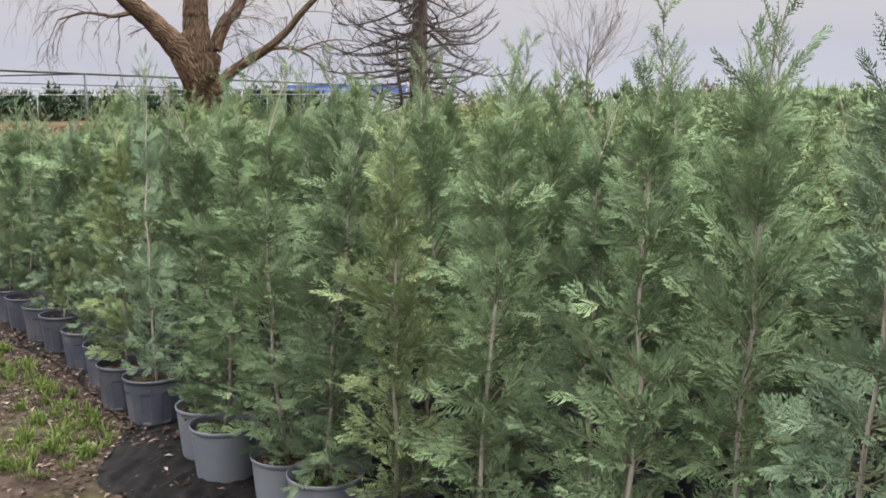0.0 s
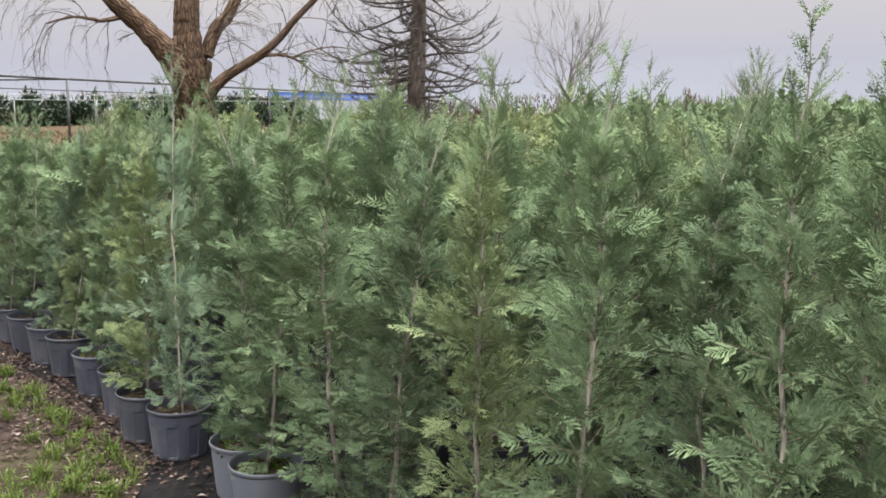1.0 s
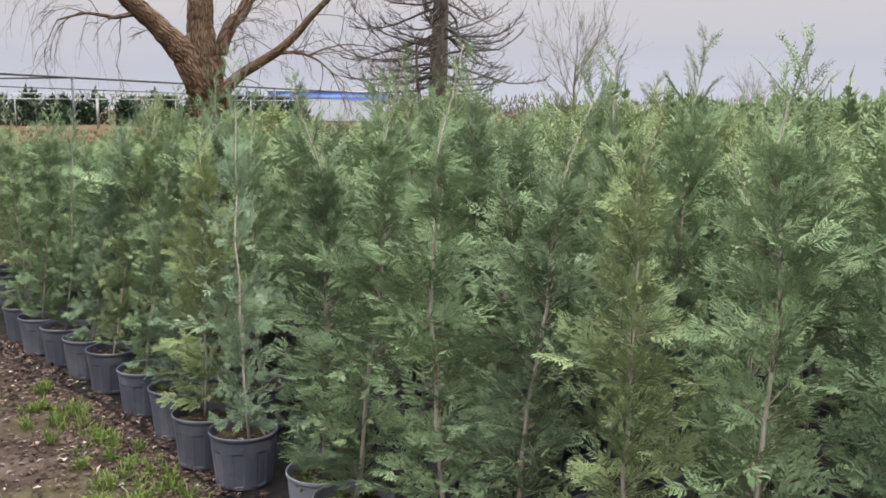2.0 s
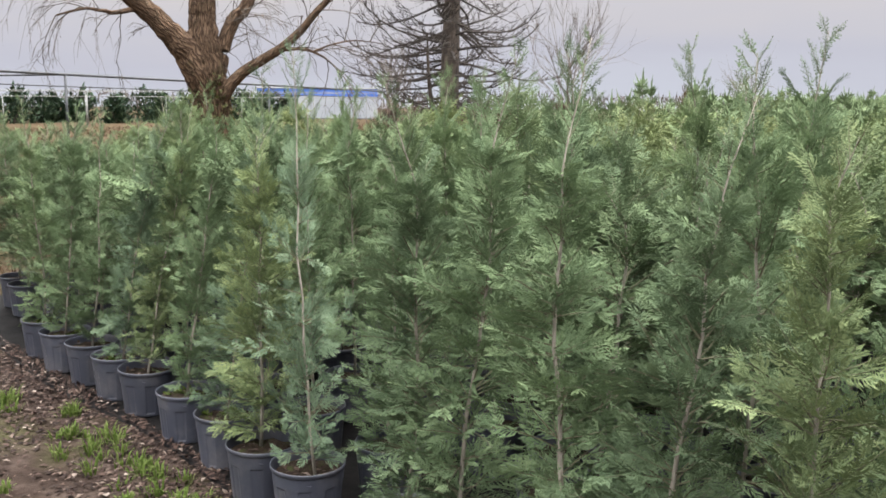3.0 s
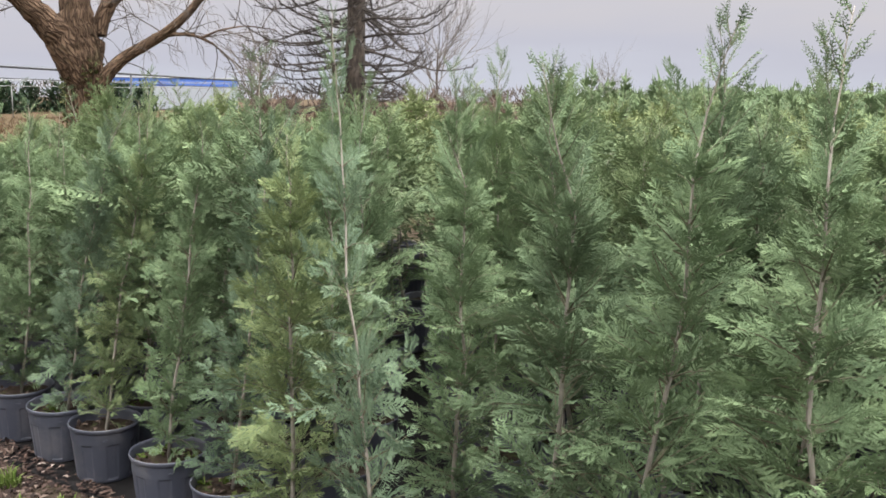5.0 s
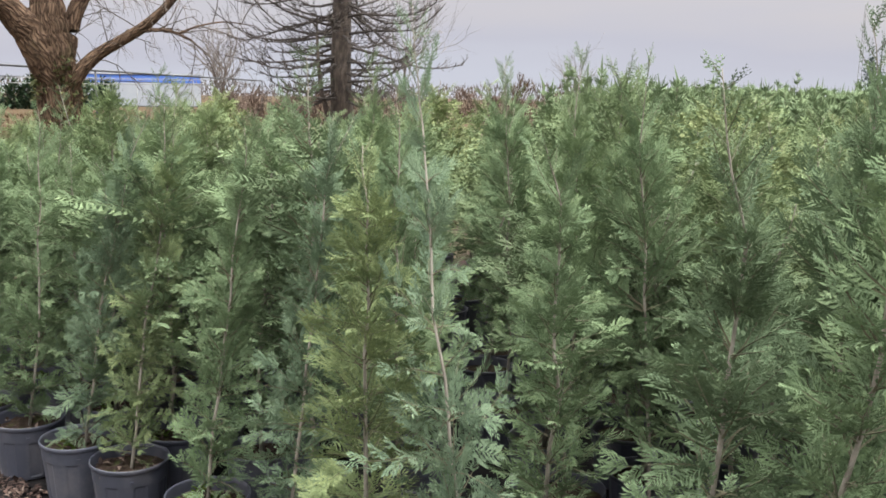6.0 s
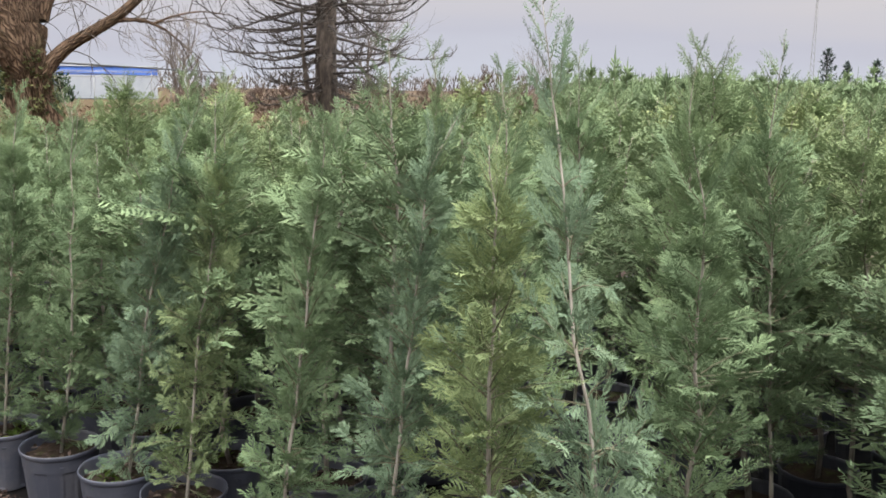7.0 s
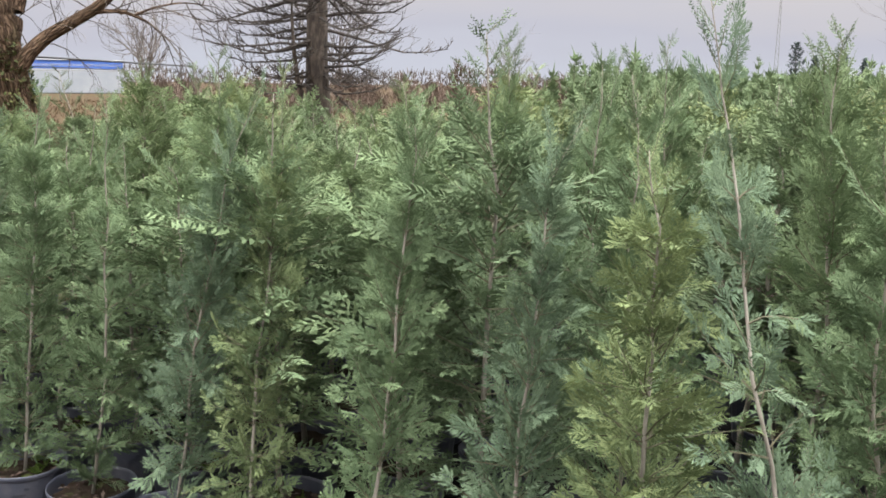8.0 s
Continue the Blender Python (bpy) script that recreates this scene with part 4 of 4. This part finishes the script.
def bare_conifer():
    r = np.random.default_rng(22)
    ob = thing("larch_tree", "bare larch with a straight trunk and tiers of grey-brown twigs", "tree", pose(9.68, 12.33, 0))
    s = Soup()
    f = limb(s, r, [(0.02, 0, -0.05), (0, 0, 0.8), (-0.02, 0, 1.8), (0.02, 0.02, 3.0), (0.05, 0, 4.6), (0.02, 0, 6.5)], 0.19, 0.06, 24, 4, 0.035)
    part("trunk", s.mesh("larch_trunk", M_GREYBARK, True), ob, "straight flaky grey trunk")
    s = Soup()
    limb(s, r, [(-0.02, -0.02, 0.3), (-0.18, 0.03, 0.9), (-0.30, 0.08, 1.5), (-0.36, 0.1, 2.0), (-0.38, 0.1, 2.5)], 0.06, 0.012, 6)
    part("side_stem", s.mesh("larch_side_stem", M_GREYBARK, True), ob)
    tw = Soup()
    z = 1.45
    while z < 6.0:
        for k in range(4):
            az = r.uniform(0, 6.283)
            L = (1.75 if z < 2.9 else 1.75 * (6.6 - z) / 3.7) * r.uniform(0.55, 1.15) * (0.75 if z < 1.8 else 1.0)
            o = np.array([math.cos(az), math.sin(az), 0])
            pts = [np.array([0.0, 0, z])]
            d = o + np.array([0, 0, r.uniform(-0.25, 0.1)])
            for q in range(6):
                d = d / np.linalg.norm(d) + np.array([0, 0, 0.075 * (q - 1.5)]) + r.normal(0, 0.11, 3)
                d /= np.linalg.norm(d)
                pts.append(pts[-1] + d * L / 6)
            tube(tw, pts, np.linspace(0.021, 0.005, 7), 4)
            for q in range(int(L * 21)):
                t = r.uniform(0.15, 1.0) * 6
                a = min(int(t), 5)
                b = pts[a] + (pts[a + 1] - pts[a]) * (t - a)
                dv = (pts[a + 1] - pts[a]) / np.linalg.norm(pts[a + 1] - pts[a])
                sd = np.cross(dv, (0, 0, 1)) * (1 if q % 2 else -1)
                twigs_from(tw, r, b, dv * 0.8 + sd * 0.7 + np.array([0, 0, r.normal(0.12, 0.32)]), (r.uniform(0.22, 0.45) if q % 4 == 0 else r.uniform(0.05, 0.17)) * (1.15 - t / 12), 0.0066, 1 if q % 4 == 0 else 0, -0.25, 0.45, 3, 3, 2)
        z += r.uniform(0.09, 0.15)
    o = part("branch_mass", tw.mesh("larch_branches", M_LARCH), ob, "fine grey-brown bare branches")
    o["kind"] = "stuff"


bare_conifer()


def bare_tree(name, label, x, y, height, rad, seed, stems=1, droop=-0.12, spread=0.42, kids=5, depth=3, mat=None):
    """A small leafless tree or shrub with upswept twigs."""
    r = np.random.default_rng(seed)
    ob = thing(name, label, "tree", pose(x, y, fall(x, y) - 0.02))
    tw = Soup()
    for k in range(stems):
        s = Soup()
        a = r.uniform(0, 6.283)
        off = 0.0 if stems == 1 else 0.12 * height
        top = np.array([math.cos(a) * off, math.sin(a) * off, height * 0.5])
        f = limb(s, r, [(0, 0, -0.02), top * 0.3 + r.normal(0, 0.02, 3), top * 0.65 + r.normal(0, 0.03, 3), top], rad, rad * 0.5, 6)
        part("trunk", s.mesh(name + "_trunk", M_GREYBARK, True), ob)
        for q in range(3, len(f)):
            for _ in range(kids // 2 + 1):
                d = np.array([r.normal(0, 0.6), r.normal(0, 0.6), 1.0])
                twigs_from(tw, r, f[q], d, height * r.uniform(0.28, 0.5), rad * 0.33, depth - 1, droop, spread, kids, 3, 3)
    o = part("twig_mass", tw.mesh(name + "_twigs", mat or M_TWIGS), ob)
    o["kind"] = "stuff"
    return ob


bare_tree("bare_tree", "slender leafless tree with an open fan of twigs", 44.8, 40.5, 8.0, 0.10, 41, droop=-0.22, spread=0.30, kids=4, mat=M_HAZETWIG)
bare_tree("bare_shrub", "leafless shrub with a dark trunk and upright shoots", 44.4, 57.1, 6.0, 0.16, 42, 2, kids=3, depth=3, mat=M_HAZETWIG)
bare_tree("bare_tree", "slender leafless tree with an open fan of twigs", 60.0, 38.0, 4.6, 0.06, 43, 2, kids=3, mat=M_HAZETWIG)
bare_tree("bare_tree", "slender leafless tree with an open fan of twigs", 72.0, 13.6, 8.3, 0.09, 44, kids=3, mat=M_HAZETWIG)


# ---- shrubs and evergreens of the distance ----
def clump(name, label, x, y, rx, ry, h, n, size, mat, seed, category="shrub", group="", cone=False, upright=0.6):
    """A leafy or twiggy mass with an uneven outline, made of many small blades round a few stems."""
    r = np.random.default_rng(seed)
    ob = thing(name, label, category, pose(x, y, fall(x, y) - 0.02), group)
    st = Soup()
    for k in range(4 if not cone else 1):
        a = r.uniform(0, 6.283)
        e = np.array([math.cos(a) * rx * 0.4, math.sin(a) * ry * 0.4, h * 0.7]) if not cone else np.array([0, 0, h * 0.97])
        limb(st, r, [(0, 0, 0), e * 0.5, e], 0.02 * h + 0.01, 0.008, 5)
    part("stems", st.mesh(name + "_stems", M_GREYBARK), ob)
    s = Soup()
    for _ in range(n):
        a = r.uniform(0, 6.283)
        if cone:
            u = r.random() ** 1.4
            q = r.uniform(0.35, 1.0) * (1 - u) ** 0.45 * (0.75 + 0.3 * math.sin(u * 40 + a))
            c = np.array([math.cos(a) * rx * q, math.sin(a) * ry * q, h * (0.06 + 0.92 * u)])
        else:
            u = r.random()
            lump = 0.8 + 0.3 * noise.noise((math.cos(a) * 1.5 + seed, math.sin(a) * 1.5, u * 3))
            q = r.uniform(0.2, 1.0) * math.sqrt(max(0.0, 1 - u ** 2.4)) * lump
            c = np.array([math.cos(a) * rx * q, math.sin(a) * ry * q, h * u * lump * 1.1 + 0.02])
        d = np.array([math.cos(a), math.sin(a), 0]) * (1 - upright) + np.array([0, 0, upright]) + r.normal(0, 0.4, 3)
        d, sd, up = frame_of(d)
        l = size * r.uniform(0.6, 1.5)
        w = l * (0.2 if cone or mat is M_HEDGE else 0.07)
        s.add([c - d * l * 0.5, c + sd * w, c + d * l * 0.6, c - sd * w], [(0, 1, 2, 3)])
    o = part("foliage" if mat is not M_REDTWIG else "twig_mass", s.mesh(name + "_mass", mat), ob)
    o["kind"] = "stuff"
    return ob


rb = np.random.default_rng(51)
for k in range(15):                                           # reddish scrub along the far field edge
    az = radians(40.5 + k * 1.75 + rb.uniform(-0.4, 0.4))
    d = rb.uniform(40, 50)
    clump("scrub_bush", "leafless reddish-brown scrub at the field's edge", math.sin(az) * d, 4 + math.cos(az) * d, rb.uniform(1.2, 2.2), rb.uniform(1.2, 2.0), rb.uniform(1.15, 1.6), 1900, 0.22, M_REDTWIG, 500 + k, group="scrub along the field")
for k in range(24):                                            # dark evergreens beyond the fence
    az = radians(13.5 + k * 0.85 + rb.uniform(-0.4, 0.4))
    d = rb.uniform(70, 80)
    clump("evergreen_bush", "dark evergreen bush far beyond the pipe fence", math.sin(az) * d, 2 + math.cos(az) * d, rb.uniform(1.4, 2.3), 1.5, rb.uniform(1.9, 2.7), 620, 0.4, M_HEDGE, 540 + k, group="evergreens beyond the fence", upright=0.4)
for az, d, h, w in ((76.6, 80, 4.9, 1.35), (77.6, 84, 4.0, 0.9), (79.1, 82, 4.1, 1.3), (80.1, 85, 3.9, 0.9)):
    a = radians(az)
    clump("evergreen_tree", "far dark conical evergreen tree, paled by painted haze, standing above the bed", math.sin(a) * d, 4.1 + math.cos(a) * d, w, w, h, 900, 0.36, M_HAZEGREEN, int(az * 10), "tree", "far evergreens", True, 0.25)
clump("ochre_bush", "low round ochre-brown bush in the distance", 50.0, 35.5, 2.0, 1.6, 2.6, 800, 0.35, M_STRAW, 77)


def far_woods():
    r = np.random.default_rng(61)
    s = Soup()
    for _ in range(5000):
        az = radians(r.uniform(8, 84))
        d = r.uniform(190, 230)
        h = 2.6 + 2.0 * max(0.0, 0.5 + noise.noise((math.degrees(az) * 0.25, 0, 0)))
        z = r.random() * h
        c = np.array([math.sin(az) * d, math.cos(az) * d, z - 0.017 * (d - 25)])
        e = np.array([r.normal(0, 0.35), r.normal(0, 0.35), 1.0])
        sd = np.array([math.cos(az), -math.sin(az), 0]) * 0.13
        s.add([c - sd, c + sd, c + e * r.uniform(0.5, 1.5)], [(0, 1, 2)])
    ob = new("far_woods", s.mesh("far_woods", M_TWIGS))
    tagged(ob, "hazy line of leafless woods on the horizon", "woods", kind="stuff")


far_woods()


# ---- fence, shed and mast ----
def pipe_fence():
    ob = thing("pipe_fence", "long dark steel pipe fence running across the field", "fence")
    a, u = np.array([12.31, 30.0, 2.0]), np.array([0.8838, 0.4679, -0.0194])
    for k in (-24.4, -13.4, -2.4, 8.6, 25.4):
        p = a + u * k
        s = Soup()
        tube(s, [(p[0], p[1], fall(p[0], p[1]) - 0.03), p], [0.042, 0.04], 8)
        part("post", s.mesh("fence_post", M_STEEL, True), ob)
    for drop, rad, name in ((0.0, 0.042, "top_rail"), (0.33, 0.018, "rail")):
        s = Soup()
        tube(s, [a + u * t - np.array([0, 0, drop]) for t in np.linspace(-24.4, 25.4, 12)], [rad] * 12, 6)
        part(name, s.mesh("fence_" + name, M_STEEL, True), ob)
    # a cross pipe runs back from one post to a post of its own
    p = a - u * 2.4
    q = p + np.array([-7.0, 10.0, -0.18])
    s = Soup()
    tube(s, [p, q], [0.035, 0.035], 6)
    part("cross_rail", s.mesh("fence_cross_rail", M_STEEL, True), ob)
    s = Soup()
    tube(s, [(q[0], q[1], fall(q[0], q[1]) - 0.03), q], [0.04, 0.04], 6)
    part("post", s.mesh("fence_post", M_STEEL, True), ob)


def pale_fence():
    """A galvanised pipe fence further out, three pale rails on thin posts."""
    ob = thing("pasture_fence", "pale galvanised pipe fence with thin posts in the far field", "fence")
    a, u = np.array([22.1, 57.4, 0]), np.array([4.1, -1.7, 0])
    for k in range(-3, 5):
        p = a + u * k
        g = fall(p[0], p[1])
        s = Soup()
        tube(s, [p + (0, 0, g - 0.03), p + (0, 0, g + 1.72)], [0.026, 0.024], 6)
        part("post", s.mesh("frame_post", M_GALV, True), ob)
    for back, z, rad in ((0.0, 1.72, 0.022), (-3.0, 2.02, 0.018), (4.0, 2.05, 0.018)):
        s = Soup()
        w = np.array([0.38, 0.92, 0]) * back
        line = [a + u * t + w for t in np.linspace(-3, 4, 12)]
        tube(s, [p + np.array([0, 0, fall(p[0], p[1]) + z]) for p in line], [rad] * 12, 6)
        part("rail", s.mesh("frame_rail", M_GALV, True), ob)
        if back:
            for k in (-3, 0, 4):
                p = a + u * k + w
                s = Soup()
                g = fall(p[0], p[1])
                tube(s, [p + (0, 0, g - 0.03), p + (0, 0, g + z)], [0.02, 0.02], 6)
                part("post", s.mesh("frame_post", M_GALV, True), ob)


pale_fence()
pipe_fence()


def slab(lo, hi, bevel=0.02):
    bm = bmesh.new()
    bmesh.ops.create_cube(bm, size=1.0)
    for v in bm.verts:
        v.co = Vector([lo[i] + (v.co[i] + 0.5) * (hi[i] - lo[i]) for i in range(3)])
    bmesh.ops.bevel(bm, geom=bm.edges[:], offset=bevel, segments=1, affect="EDGES")
    return bm


def bm_mesh(name, bm, material):
    me = bpy.data.meshes.new(name)
    bm.to_mesh(me)
    bm.free()
    me.materials.append(material)
    return me


def long_shed():
    """A long low white shed with a blue band below its eaves."""
    ob = thing("white_shed", "long low white shed with a blue band under its roof", "shed", pose(54.2, 80.7, fall(54.2, 80.7) - 0.1, 0, 0, -35.0))
    W, D, H = 11.6, 5.0, 3.0
    part("wall", bm_mesh("shed_wall", slab((-W / 2, 0, 0), (W / 2, D, H - 0.72)), M_WHITE), ob)
    part("blue_band", bm_mesh("shed_band", slab((-W / 2 - 0.03, -0.03, H - 0.72), (W / 2 + 0.03, D + 0.03, H)), M_BLUE), ob, "blue sheet-metal band")
    part("roof", bm_mesh("shed_roof", slab((-W / 2 - 0.12, -0.12, H), (W / 2 + 0.12, D + 0.12, H + 0.07)), M_GALV), ob)
    part("plinth", bm_mesh("shed_plinth", slab((-W / 2 - 0.05, -0.05, -0.05), (W / 2 + 0.05, D + 0.05, 0.16)), M_STEEL), ob)
    for k in range(8):
        x = -W / 2 + 0.02 + k * (W - 0.04) / 8
        part("cladding_panel", bm_mesh("shed_panel", slab((x + 0.01, -0.02, 0.17), (x + W / 8 - 0.02, -0.004, H - 0.73), 0.004), M_WHITE), ob)


long_shed()


def lattice_mast():
    ob = thing("power_mast", "thin grey steel lattice power mast in the distance", "mast", pose(243, 66.5, fall(243, 66.5), 0, 0, 15))
    H = 24.5
    s = Soup()
    for sx in (-1, 1):
        for sy in (-1, 1):
            tube(s, [(sx * 0.55, sy * 0.55, -0.3), (sx * 0.12, sy * 0.12, H)], [0.07, 0.05], 4)
    part("legs", s.mesh("mast_legs", M_GALV), ob)["kind"] = "stuff"
    s = Soup()
    for k in range(16):
        z0, z1 = H * k / 16, H * (k + 1) / 16
        w0, w1 = 0.55 - 0.43 * k / 16, 0.55 - 0.43 * (k + 1) / 16
        for sy in (-1, 1):
            tube(s, [(-w0, sy * w0, z0), (w1, sy * w1, z1)], [0.035, 0.035], 3)
            tube(s, [(w0, sy * w0, z0), (-w1, sy * w1, z1)], [0.035, 0.035], 3)
            tube(s, [(sy * w0, -w0, z0), (sy * w1, w1, z1)], [0.035, 0.035], 3)
    part("braces", s.mesh("mast_braces", M_GALV), ob)["kind"] = "stuff"
    for z, w in ((H - 0.6, 1.6), (H - 2.6, 2.2), (H - 4.6, 1.8)):
        s = Soup()
        tube(s, [(-w, 0, z), (0, 0, z + 0.35), (w, 0, z)], [0.05, 0.09, 0.05], 4)
        part("cross_arm", s.mesh("mast_arm", M_GALV), ob)


lattice_mast()
